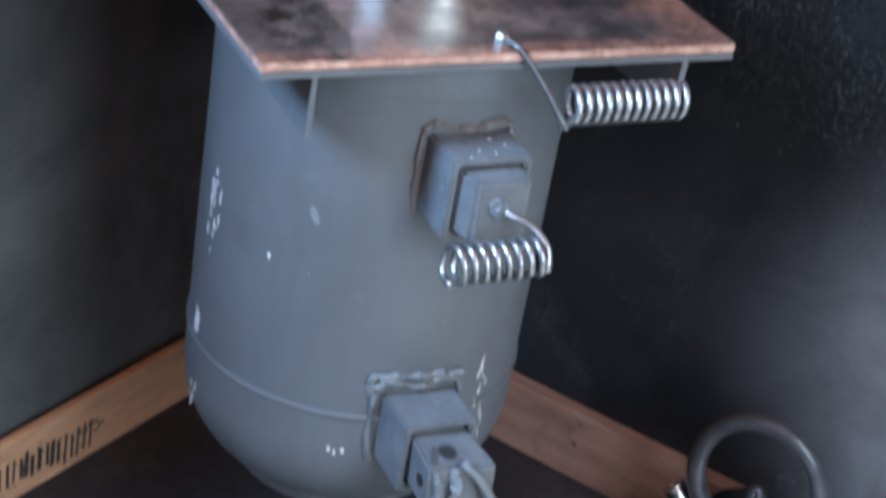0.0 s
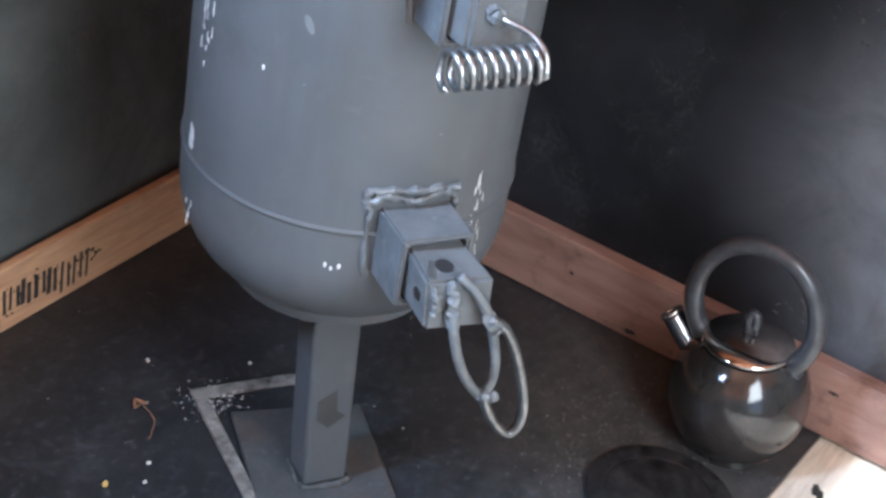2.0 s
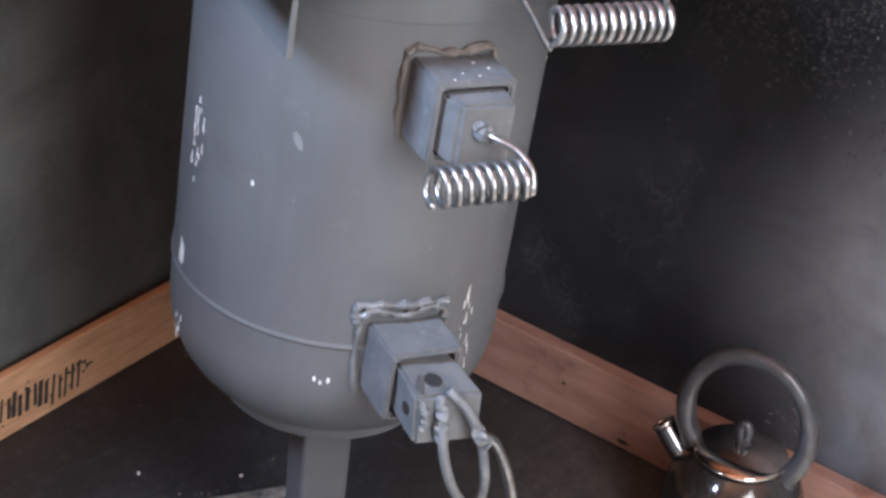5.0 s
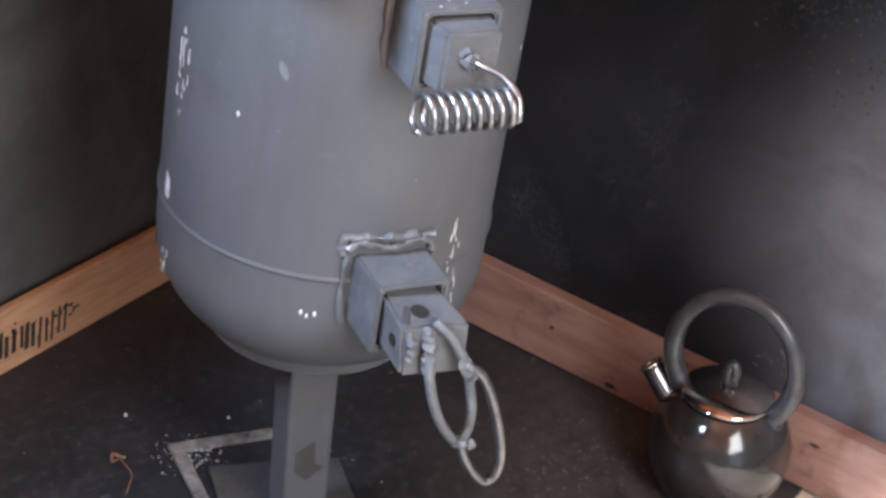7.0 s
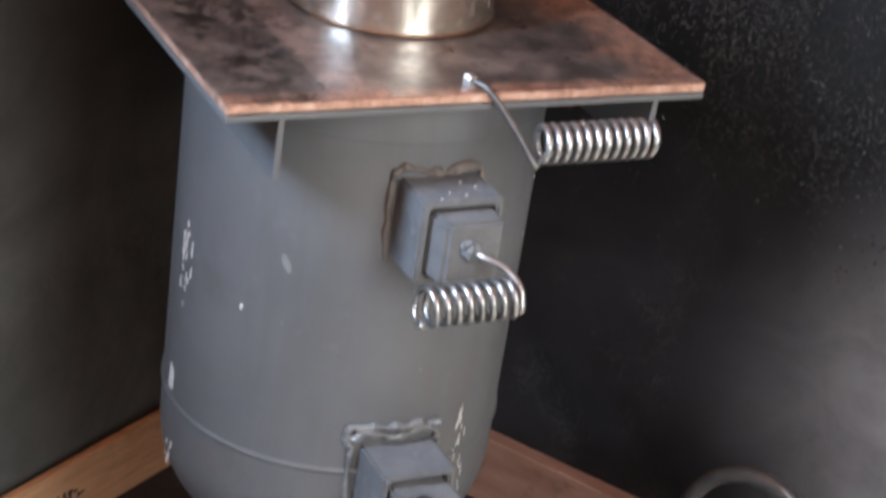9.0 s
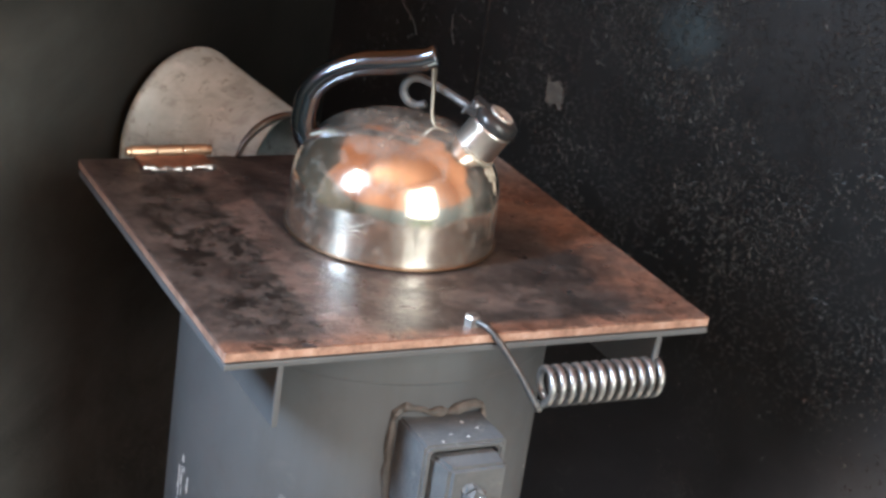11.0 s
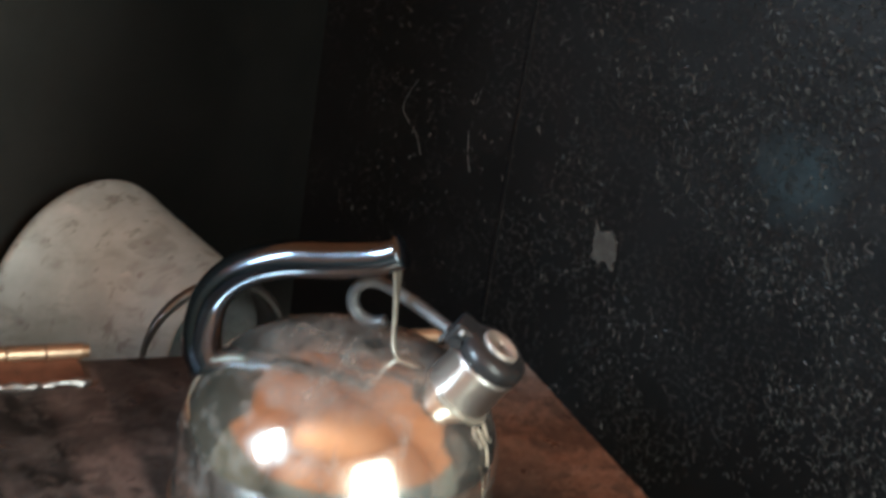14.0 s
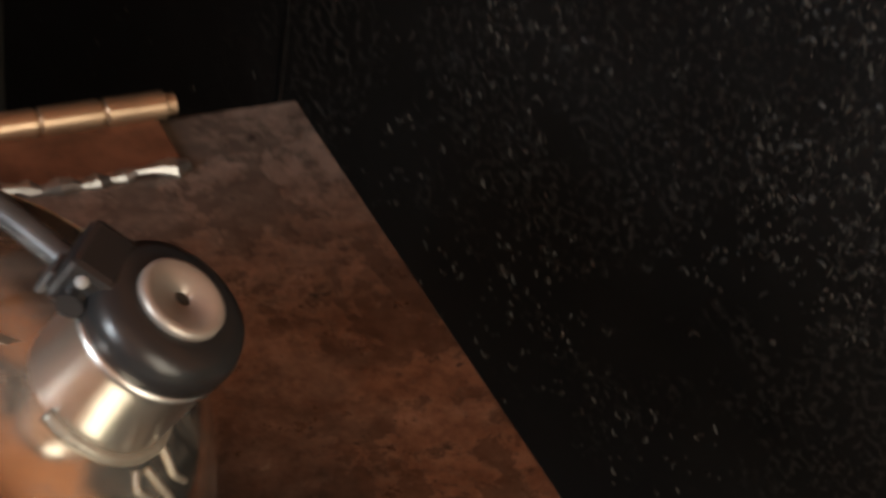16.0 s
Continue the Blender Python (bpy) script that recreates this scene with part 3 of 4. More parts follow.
# ---- the stove ----
def helix(x0, x1, y, z, r, turns, steps=18, phase=0.0):
    n = int(turns * steps)
    return [(x0 + (x1 - x0) * k / n, y + r * math.sin(phase + 2 * math.pi * k / steps), z + r * math.cos(phase + 2 * math.pi * k / steps)) for k in range(n + 1)]


def square_tube(x0, x1, y0, y1, z0, z1, wall):
    """An open square tube along y, y0 its front."""
    bm = bmesh.new()
    loops = []
    for y, inset in ((y1, 0.0), (y0, 0.0), (y0, wall), (y1, wall)):
        loops.append([bm.verts.new(p) for p in ((x0 + inset, y, z0 + inset), (x1 - inset, y, z0 + inset), (x1 - inset, y, z1 - inset), (x0 + inset, y, z1 - inset))])
    for a, b in zip(loops, loops[1:]):
        for k in range(4):
            bm.faces.new((a[k], a[(k + 1) % 4], b[(k + 1) % 4], b[k]))
    bmesh.ops.bevel(bm, geom=[e for e in bm.edges if abs(e.verts[0].co.y - e.verts[1].co.y) > 0.01 or e.is_manifold], offset=0.002, segments=2, affect="EDGES")
    return bm


def taper(back, front, bevel=0.003):
    """A solid between two four-cornered faces."""
    bm = bmesh.new()
    va, vb = [bm.verts.new(p) for p in back], [bm.verts.new(p) for p in front]
    bm.faces.new(va), bm.faces.new(vb[::-1])
    for k in range(4):
        bm.faces.new((va[k], va[(k + 1) % 4], vb[(k + 1) % 4], vb[k]))
    bmesh.ops.bevel(bm, geom=bm.edges[:], offset=bevel, segments=2, affect="EDGES")
    return bm


def build_stove():
    st = thing("wood_stove", pose(0, 0, 0), "grey painted stove welded from a gas cylinder, on one post", "stove")
    z = PT
    seam = z - 0.344
    prof = [(0.0, z - 0.012), (CR + 0.0008, z - 0.012), (CR + 0.0008, z - 0.0125), (CR + 0.0008, z - 0.0455), (CR + 0.0008, z - 0.046), (CR, z - 0.0475), (CR, z - 0.048), (CR, seam + 0.0032), (CR, seam + 0.0024), (CR + 0.0019, seam + 0.0008), (CR + 0.0019, seam - 0.0008), (CR, seam - 0.0024), (CR, seam - 0.0032), (CR, seam - 0.012), (CR, seam - 0.036)]
    dome, depth = seam - 0.036, 0.100
    for k in range(1, 13):
        a = k / 12 * math.pi / 2
        prof.append((CR * math.cos(a) ** 0.60 if k < 12 else 0.0, dome - depth * math.sin(a)))
    part("drum", lathe(prof, 72, pose(CX, CY, 0)), GREY, st, smooth=True)
    foot = dome - depth
    part("foot_ring", lathe([(0.094, foot + 0.045), (0.098, foot + 0.045), (0.0985, foot + 0.002), (0.097, foot), (0.0945, foot), (0.094, foot + 0.002)], 64, pose(CX, CY, 0), True), GREY, st, smooth=False)
    bm = box(-0.0385, 0.0065, -0.088, -0.046, 0.007, foot + 0.04, 0.004)
    for v in bm.verts:
        k = (v.co.z - 0.008) / 0.23
        v.co.x += k * (-0.010 - 0.004 * (v.co.x < -0.01))
    part("post", bm, GREY, st)
    bm = bmesh.new()
    outline = [bm.verts.new(p) for p in ((-0.0361, -0.0883, 0.1145), (-0.0350, -0.0883, 0.0912), (-0.0218, -0.0883, 0.0793), (-0.0045, -0.0883, 0.0921), (-0.0143, -0.0883, 0.0990), (-0.0172, -0.0883, 0.1261))]
    bmesh.ops.extrude_face_region(bm, geom=[bm.faces.new(outline)])
    for v in outline:
        v.co.y += 0.002
    part("scuff", bm, RUST_DARK, st, "dark scuff where the paint is gone")
    bp = part("base_plate", box(-0.068, 0.070, -0.088, 0.066, 0.001, 0.007, 0.0015), PLATE, st, "grey dusty steel base plate")
    bp.matrix_local = pose(-0.012, -0.036, 0, 0, 0, -8)
    part("weld_bead", weld_bead([(-0.0395, -0.046, 0.008), (-0.0395, -0.089, 0.008), (0.0075, -0.089, 0.008), (0.0075, -0.046, 0.008)], 0.0030, 3, 0.5), PLATE, st, "dusty weld round the post")
    # top frame: a flat flange and two hanging legs
    part("top_flange", box(-0.2, 0.2, -0.2, 0.18, z - 0.0095, z - 0.0045, 0.001), GREY, st)
    for x in (-0.157, 0.157):
        part("flange_leg", box(x - 0.0025, x + 0.0025, -0.199, 0.178, z - 0.058, z - 0.0095, 0.001), GREY, st)
    lid = part("lid", box(-0.2, 0.2, -0.2, 0.182, z - 0.0035, z + 0.0042, 0.0008, 1), LID, st, "rust-brown burnt steel lid with coppery edges")
    lid.data.materials.append(EDGE)
    for p in lid.data.polygons:
        if abs(p.normal.z) < 0.5:
            p.material_index = 1
    # hinges
    for x0, x1 in ((-0.156, -0.085), (0.078, 0.149)):
        h = part("hinge", box(x0 + 0.004, x1 - 0.004, 0.150, 0.180, z + 0.0042, z + 0.0072, 0.0008), RUST, st, "welded steel hinge with a coppery barrel")
        for k in range(3):
            a, b = x0 + (x1 - x0) * k / 3, x0 + (x1 - x0) * (k + 1) / 3
            part("knuckle", lathe([(0, a + 0.0006), (0.0046, a + 0.0004), (0.0053, a + 0.0012), (0.0053, b - 0.0012), (0.0046, b - 0.0004), (0, b - 0.0006)], 20, pose(0, 0.182, z + 0.0102, 0, 90, 0)), BRASS, h, smooth=False)
        part("pin", lathe([(0, x0 - 0.003), (0.004, x0 - 0.003), (0.004, x1 + 0.003), (0, x1 + 0.003)], 16, pose(0, 0.182, z + 0.0102, 0, 90, 0)), BRASS, h)
        part("weld_bead", weld_bead([(x0 + 0.004, 0.150, z + 0.006), ((x0 + x1) / 2, 0.149, z + 0.006), (x1 - 0.002, 0.150, z + 0.006)], 0.0031, 7, 0.6), WIRE, h, "bright silvery weld bead")
    # lid handle: a bolt and a coiled wire
    part("bolt", lathe([(0, 0.0085), (0.0045, 0.0085), (0.0062, 0.0065), (0.0062, 0.0), (0, 0)], 6, pose(-0.002, -0.183, z + 0.004)), WIRE, st, "bright bolt head")
    pts = smooth_path([(-0.002, -0.183, z + 0.008), (0.006, -0.199, z + 0.006), (0.020, -0.222, z - 0.016), (0.030, -0.243, z - 0.038)], 6)
    part("handle_stem", sweep(pts, 0.0026, 10), WIRE_DARK, st, "dark wire stem of the lid handle", smooth=True)
    coil = helix(0.034, 0.132, -0.235, z - 0.024, 0.0132, 11.5, 18, math.radians(180))
    part("lid_handle", sweep([pts[-1], *coil], 0.0029, 10), WIRE, st, "coil of bright steel wire", smooth=True)

    # upper air inlet, plugged
    inlet = part("air_inlet", square_tube(-0.0455, 0.0225, -0.221, -0.155, z - 0.142, z - 0.0735, 0.006), LUMPY, st, "square welded air inlet tube")
    part("weld_bead", weld_bead([(-0.0475, -0.172, z - 0.145), (-0.0478, -0.173, z - 0.071), (-0.012, -0.178, z - 0.070), (0.0235, -0.175, z - 0.071), (0.0238, -0.172, z - 0.14)], 0.0034, 11, 0.45), WELD_BURNT, inlet, "heat-browned weld")
    for k, (x, y) in enumerate(((-0.0292, -0.2161), (-0.0014, -0.1900), (0.0067, -0.2003), (-0.0063, -0.2119), (-0.0180, -0.2064))):
        bm = bmesh.new()
        bmesh.ops.create_icosphere(bm, subdivisions=1, radius=1, matrix=pose(x, y, z - 0.0733, 0, 0, 40 * k) @ Matrix.Diagonal((0.0010, 0.0016, 0.0006, 1)))
        part("spatter", bm, PALE, inlet, "bright weld spatter")
    plug = part("plug", taper([(-0.0392, -0.213, z - 0.1355), (0.0164, -0.213, z - 0.1355), (0.0164, -0.213, z - 0.0822), (-0.0392, -0.213, z - 0.0822)], [(-0.0298, -0.236, z - 0.1375), (0.0172, -0.236, z - 0.1385), (0.0172, -0.236, z - 0.0855), (-0.0298, -0.236, z - 0.0860)]), LUMPY, st, "grey inlet plug with a wire handle")
    pts = smooth_path([(-0.008, -0.235, z - 0.108), (-0.004, -0.246, z - 0.109), (0.008, -0.260, z - 0.112), (0.015, -0.275, z - 0.121), (0.0155, -0.283, z - 0.136)], 6)
    coil = helix(0.011, -0.0640, -0.270, z - 0.1325, 0.0140, 8.1, 18, math.radians(200))
    part("plug_handle", sweep([*pts, *coil], 0.0028, 10), WIRE, plug, "coil of bright steel wire", smooth=True)
    part("weld_bead", weld_bead([(-0.012, -0.237, z - 0.104), (-0.008, -0.239, z - 0.108), (-0.005, -0.238, z - 0.112)], 0.006, 5), WELD, plug)

    # lower air inlet, its plug drawn out
    inlet = part("air_inlet", square_tube(-0.0480, 0.0165, -0.225, -0.150, z - 0.382, z - 0.3165, 0.0055), LUMPY, st, "square welded air inlet tube")
    part("weld_bead", weld_bead([(-0.053, -0.172, z - 0.385), (-0.0535, -0.173, z - 0.310), (-0.02, -0.179, z - 0.309), (0.0195, -0.176, z - 0.310), (0.020, -0.172, z - 0.37)], 0.0034, 12, 0.5), WELD, inlet)
    part("weld_bead", weld_bead([(-0.057, -0.170, z - 0.318), (-0.058, -0.171, z - 0.301), (-0.02, -0.178, z - 0.300), (0.022, -0.175, z - 0.302)], 0.0036, 14, 0.45), WELD, inlet)
    plug = part("plug", taper([(-0.0405, -0.20, z - 0.372), (0.0085, -0.20, z - 0.374), (0.0085, -0.20, z - 0.3265), (-0.0418, -0.20, z - 0.3225)], [(-0.0362, -0.262, z - 0.3815), (0.0240, -0.262, z - 0.3855), (0.0207, -0.262, z - 0.3361), (-0.0412, -0.262, z - 0.3329)]), LUMPY, st, "drawn-out grey plug with a ring handle")
    part("damper_hole", lathe([(0, 0.0006), (0.0075, 0.0006), (0.0075, -0.004), (0, -0.004)], 20, pose(-0.0185, -0.244, z - 0.3308, 10, 0, 0)), BLACK_PLASTIC, plug, "dark round hole")
    part("damper_slot", box(-0.012, 0.012, -0.0028, 0.0028, 0, 0.0008, 0.0002, 1), GREY_DARK, plug, "dark slot").matrix_local = pose(-0.0315, -0.247, z - 0.3306, 10, 0, 62)
    part("damper_hole", lathe([(0, 0.0006), (0.0055, 0.0006), (0.0055, -0.004), (0, -0.004)], 18, pose(-0.0398, -0.245, z - 0.354, 0, -90, 0)), BLACK_PLASTIC, plug, "dark round hole")
    part("weld_bead", weld_bead([(-0.018, -0.263, z - 0.336), (-0.0165, -0.266, z - 0.350), (-0.0155, -0.266, z - 0.364), (-0.0150, -0.268, z - 0.376)], 0.0062, 31, 0.22), WELD, plug)
    part("weld_bead", weld_bead([(-0.034, -0.262, z - 0.340), (-0.031, -0.263, z - 0.352), (-0.032, -0.263, z - 0.362)], 0.0036, 32, 0.3), WELD, plug)
    # a bent wire from the weld: down, round and up again to the plug
    loop = smooth_path([(-0.0155, -0.268, z - 0.362), (-0.0145, -0.273, z - 0.380), (-0.0062, -0.275, z - 0.4078), (0.0057, -0.275, z - 0.431), (0.0200, -0.275, z - 0.4470), (0.0285, -0.275, z - 0.4384), (0.0292, -0.275, z - 0.4173), (0.0229, -0.275, z - 0.3894), (0.0179, -0.275, z - 0.3739), (0.0108, -0.274, z - 0.3583), (0.0002, -0.270, z - 0.3410), (-0.0130, -0.262, z - 0.3290)], 6)
    part("ring", sweep(loop, 0.0044, 12), WELD, plug, "painted wire ring", smooth=True)
    ring2 = smooth_path([(0.0150, -0.279, z - 0.3660), (0.0276, -0.281, z - 0.3748), (0.0417, -0.282, z - 0.4007), (0.0560, -0.282, z - 0.4399), (0.0625, -0.282, z - 0.4694), (0.0605, -0.281, z - 0.4875), (0.0520, -0.280, z - 0.4930), (0.0390, -0.280, z - 0.4805), (0.0275, -0.279, z - 0.4617), (0.0220, -0.278, z - 0.4464)], 6)
    part("ring", sweep(ring2, 0.0045, 12), WIRE_DULL, plug, "bright wire ring", smooth=True)
    part("weld_bead", weld_bead([(0.012, -0.277, z - 0.366), (0.017, -0.278, z - 0.371), (0.022, -0.278, z - 0.377)], 0.0054, 40, 0.45), WELD, plug)
    part("weld_bead", weld_bead([(0.018, -0.278, z - 0.446), (0.026, -0.278, z - 0.449), (0.034, -0.278, z - 0.450)], 0.0046, 41, 0.35), WELD, plug)

    # pale paint chips and runs on the drum, and glints modelled as shapes
    for k, (az, zz, size) in enumerate(((-147, z - 0.212, 0.0022), (-28, z - 0.120, 0.0020), (-118.5, z - 0.379, 0.0022), (-116.5, z - 0.382, 0.0019), (-114, z - 0.379, 0.0024), (-40, z - 0.160, 0.0012))):
        a = math.radians(az)
        bm = bmesh.new()
        bmesh.ops.create_icosphere(bm, subdivisions=2, radius=1, matrix=Matrix.Diagonal((size * 0.35, size * 0.7, size * 1.3, 1)))
        part("paint_chip", bm, PALE, st, "pale paint chip").matrix_local = pose(CX + CR * math.cos(a), CY + CR * math.sin(a), zz, 0, 0, az)
    a = math.atan2(-0.1362 - CY, -0.1144 - CX)
    bm = bmesh.new()
    bmesh.ops.create_icosphere(bm, subdivisions=2, radius=1, matrix=pose(0, 0, 0, 25, 0, 0) @ Matrix.Diagonal((0.0004, 0.0035, 0.0085, 1)))
    part("scuff", bm, SCUFF, st, "pale rubbed spot").matrix_local = pose(CX + CR * math.cos(a), CY + CR * math.sin(a), z - 0.161, 0, 0, math.degrees(a))
    rnd = random.Random(17)
    # first six rows: glints of light on the left edge, built as pale shapes
    runs_and_glints = ((180, 188, 0.165, 0.222, 0.0009, 0.006, 13), (180, 185, 0.226, 0.250, 0.0008, 0.005, 6), (181, 184, 0.180, 0.200, 0.0015, 0.009, 4), (177.5, 181, 0.312, 0.332, 0.0018, 0.010, 8), (177, 186, 0.343, 0.3445, 0.0022, 0.0012, 8), (178, 184, 0.375, 0.412, 0.0008, 0.004, 9), (292, 297, 0.300, 0.350, 0.0006, 0.006, 14), (296, 299, 0.352, 0.395, 0.0005, 0.004, 8))
    for a0, a1, low, high, wide, tall, count in runs_and_glints:
        for _ in range(count):
            a = math.radians(rnd.uniform(a0, a1))
            bm = bmesh.new()
            bmesh.ops.create_icosphere(bm, subdivisions=2, radius=1, matrix=pose(0, 0, 0, rnd.uniform(-6, 6), 0, 0) @ Matrix.Diagonal((0.0005, wide * rnd.uniform(0.5, 1.3), tall * rnd.uniform(0.3, 1.2), 1)))
            for v in bm.verts:
                v.co.y *= rnd.uniform(0.6, 1.4)
                v.co.z *= rnd.uniform(0.8, 1.1)
            part("run_and_glint", bm, PALE, st, "pale paint run and glint shape").matrix_local = pose(CX + CR * math.cos(a), CY + CR * math.sin(a), z - rnd.uniform(low, high), 0, 0, math.degrees(a))

    # flue at the back, carrying the sheet cone
    part("flue_pipe", sweep(smooth_path([(-0.01, 0.10, z - 0.19), (0.004, 0.19, z - 0.185), (0.022, 0.26, z - 0.165), (0.030, 0.305, z - 0.120), (0.030, 0.312, z - 0.104)], 8), 0.034, 32), ZINC_DULL, st, "dark bent flue pipe", smooth=True)
    return st


STOVE = build_stove()


def build_cone():
    a = Vector((-0.047, 0.362, PT - 0.040))
    out, side = Vector((0.5204, -0.8539, 0)), Vector((0.8539, 0.5204, 0))
    m = Matrix.Translation(a) @ Matrix((side, (0, 0, 1), out)).transposed().to_4x4()
    h, lean = 0.105, 0.29
    co = thing("flue_cone", m, "grey galvanised sheet cone on the flue behind the stove", "flue cone")

    def leaned(bm):
        for v in bm.verts:
            v.co.x += lean * v.co.z
            v.co.y -= 0.07 * v.co.z
        return bm
    prof = [(0.085, 0), (0.0878, -0.001), (0.0898, 0.002), (0.0887, 0.006)] + [(0.0872 - 0.0352 * k / 6, 0.008 + (h - 0.008) * k / 6) for k in range(7)] + [(0.049, h), (0.084, 0.008)]
    part("shell", leaned(lathe(prof, 64, close=True)), ZINC, co, smooth=True)
    stub = [(0.0500, -0.026), (0.0530, -0.026), (0.0530, 0.000), (0.0560, 0.0010), (0.0578, 0.0035), (0.0570, 0.0070), (0.0540, 0.0085), (0.0510, 0.0070), (0.0502, 0.0030)]
    collar = part("collar", lathe(stub, 64, close=True), COLLAR, co, "dull rolled collar", smooth=True)
    collar.matrix_local = pose(lean * h - 0.006, -0.07 * h, h - 0.001, 0, -20, 0)
    return co


build_cone()


# ---- the kettle on the lid ----
def build_kettle():
    base = pose(0.0118, -0.0013, PT + 0.0045) @ Matrix.Diagonal((1.018, 1.018, 1.0, 1)) @ pose(0, 0, 0, 0, 0, math.degrees(math.atan2(-0.59, 0.81)))
    k = thing("whistling_kettle", base, "polished steel whistling kettle with a sooty top, on the stove lid", "kettle")
    body = [(0.0, 0.0), (0.084, 0.0), (0.0850, 0.0012), (0.0852, 0.0030), (0.0850, 0.0050), (0.0848, 0.0075), (0.0846, 0.014), (0.0846, 0.026), (0.0844, 0.038)]
    dome = []
    for s in range(1, 19):
        a = s / 18 * math.pi / 2
        dome.append((0.0844 * math.cos(a) ** 0.70 if s < 18 else 0.0, 0.038 + 0.0600 * math.sin(a) ** 1.02))
    part("body", lathe(body + dome, 96), KETTLE, k, "polished body with a cloudy sooty top", smooth=True)
    streak = [(0.0852 * math.cos(u), 0.0852 * math.sin(u), zz) for u, zz in ((-0.20, 0.056), (-0.19, 0.046), (-0.21, 0.034), (-0.20, 0.018))]
    part("drip_streak", sweep(smooth_path(streak, 5), 0.0006, 6), CHROME_LIGHT, k, "pale dried drip streak")
    part("base_ring", lathe([(0.0846, 0.0030), (0.0860, 0.0026), (0.0866, 0.0015), (0.0860, 0.0002), (0.0846, 0.0)], 80, close=True), BASE_RIM, k, "heat-browned base rim", smooth=True)
    # handle: a bent tube that widens to its free end
    pts = smooth_path([(-0.070, 0, 0.058), (-0.080, 0, 0.074), (-0.080, 0, 0.095), (-0.075, 0, 0.110), (-0.062, 0, 0.1245), (-0.041, 0, 0.1355), (-0.014, 0, 0.1420), (0.007, 0, 0.1480), (0.019, 0, 0.1545)], 8)
    radii = [0.0108 - 0.0018 * min(1.0, i / 20) + 0.0012 * math.sin(math.pi * i / (len(pts) - 1)) for i in range(len(pts))]
    part("handle", sweep(pts, 0.008, 20, radii, 1.0), CHROME, k, "dark gleaming bent tube handle", smooth=True)
    part("handle_socket", lathe([(0, 0), (0.0112, 0), (0.0116, 0.002), (0.0112, 0.005), (0, 0.005)], 24, pose(-0.072, 0, 0.060, 0, -32, 0)), CHROME, k, smooth=True)
    # strap from the handle's end down to the top
    strap = smooth_path([(0.013, 0.000, 0.1500), (0.0180, 0.0, 0.1430), (0.0195, 0.0, 0.1280), (0.0235, -0.004, 0.1010), (0.034, -0.004, 0.0955), (0.046, -0.002, 0.0910)], 6)
    widths = [0.0085 - 0.0055 * min(1.0, i / 14) for i in range(len(strap))]
    part("handle_strap", ribbon(strap, Vector((0.35, 0.94, 0.0)), widths, 0.0009), STRAP, k, "thin dull brass-coloured strap")
    # spout and its whistle cap
    tilt = pose(0.0487, 0, 0.0677, 0, 30, 0) @ Matrix.Diagonal((1.02, 1.02, 1.0, 1))
    spout = part("spout", lathe([(0.0140, -0.012), (0.0225, -0.008), (0.0195, 0.003), (0.0178, 0.011), (0.0178, 0.040), (0.0185, 0.0415), (0.0178, 0.043), (0.0150, 0.043), (0.0150, 0.0)], 40, tilt, True), SPOUT, k, "short polished spout", smooth=True)
    cap = part("whistle_cap", lathe([(0, 0.043), (0.0176, 0.043), (0.0186, 0.0445), (0.0186, 0.049), (0.0174, 0.0522), (0.0145, 0.0540), (0.0115, 0.0543), (0, 0.0543)], 40, tilt), BLACK_PLASTIC, k, "black plastic flip cap", smooth=True)
    part("whistle_disc", lathe([(0.0020, 0.0540), (0.0020, 0.0556), (0.0075, 0.0558), (0.0090, 0.0566), (0.0102, 0.0560), (0.0104, 0.0540)], 36, tilt, True), DISC, cap, "pale metal whistle disc with a hole", smooth=True)
    part("whistle_hole", lathe([(0, 0.0548), (0.0020, 0.0548), (0.0020, 0.0536), (0, 0.0536)], 14, tilt), INK, cap)
    part("cap_hinge", merge(box(-0.006, 0.006, -0.0085, 0.0085, 0, 0.014, 0.002), lathe([(0, -0.011), (0.0032, -0.011), (0.0032, 0.011), (0, 0.011)], 12, pose(0, 0, 0.005, 90, 0, 0))), BLACK_PLASTIC, cap, "black cap hinge block").matrix_local = tilt @ pose(-0.0185, 0, 0.040)
    for y, up in ((-0.0088, 0.046), (-0.0088, 0.051), (0.0088, 0.048)):
        bm = bmesh.new()
        bmesh.ops.create_icosphere(bm, subdivisions=2, radius=0.0016)
        part("rivet", bm, CRUMB, cap, "pale rivet head").matrix_local = tilt @ pose(-0.0195, y, up)
    part("hinge_clip", box(-0.0010, 0.0010, -0.0055, 0.0055, -0.004, 0.004, 0.0008), LEVER, cap, "grey hinge clip").matrix_local = tilt @ pose(-0.0248, 0, 0.041)
    loop = [(0.006 + 0.0115 * math.cos(a), 0.011, 0.1185 + 0.0115 * math.sin(a)) for a in np.linspace(math.radians(-50), math.radians(-290), 26)]
    part("cap_lever", sweep([*loop, *smooth_path([(0.014, 0.011, 0.1283), (0.030, 0.009, 0.1225), (0.046, 0.004, 0.1172), (0.054, 0.001, 0.1150)], 5)], 0.0034, 12), LEVER, cap, "bent wire lever", smooth=True)
    def on_dome(angle, r, lift=0.0):
        """A point on the body's dome at a radius from its axis."""
        c = (r / 0.0844) ** (1 / 0.70)
        return (r * math.cos(angle), r * math.sin(angle), 0.038 + 0.0600 * math.sin(math.acos(c)) ** 1.02 + lift)
    # solder round the spout's foot, and its runs down the side
    foot = []
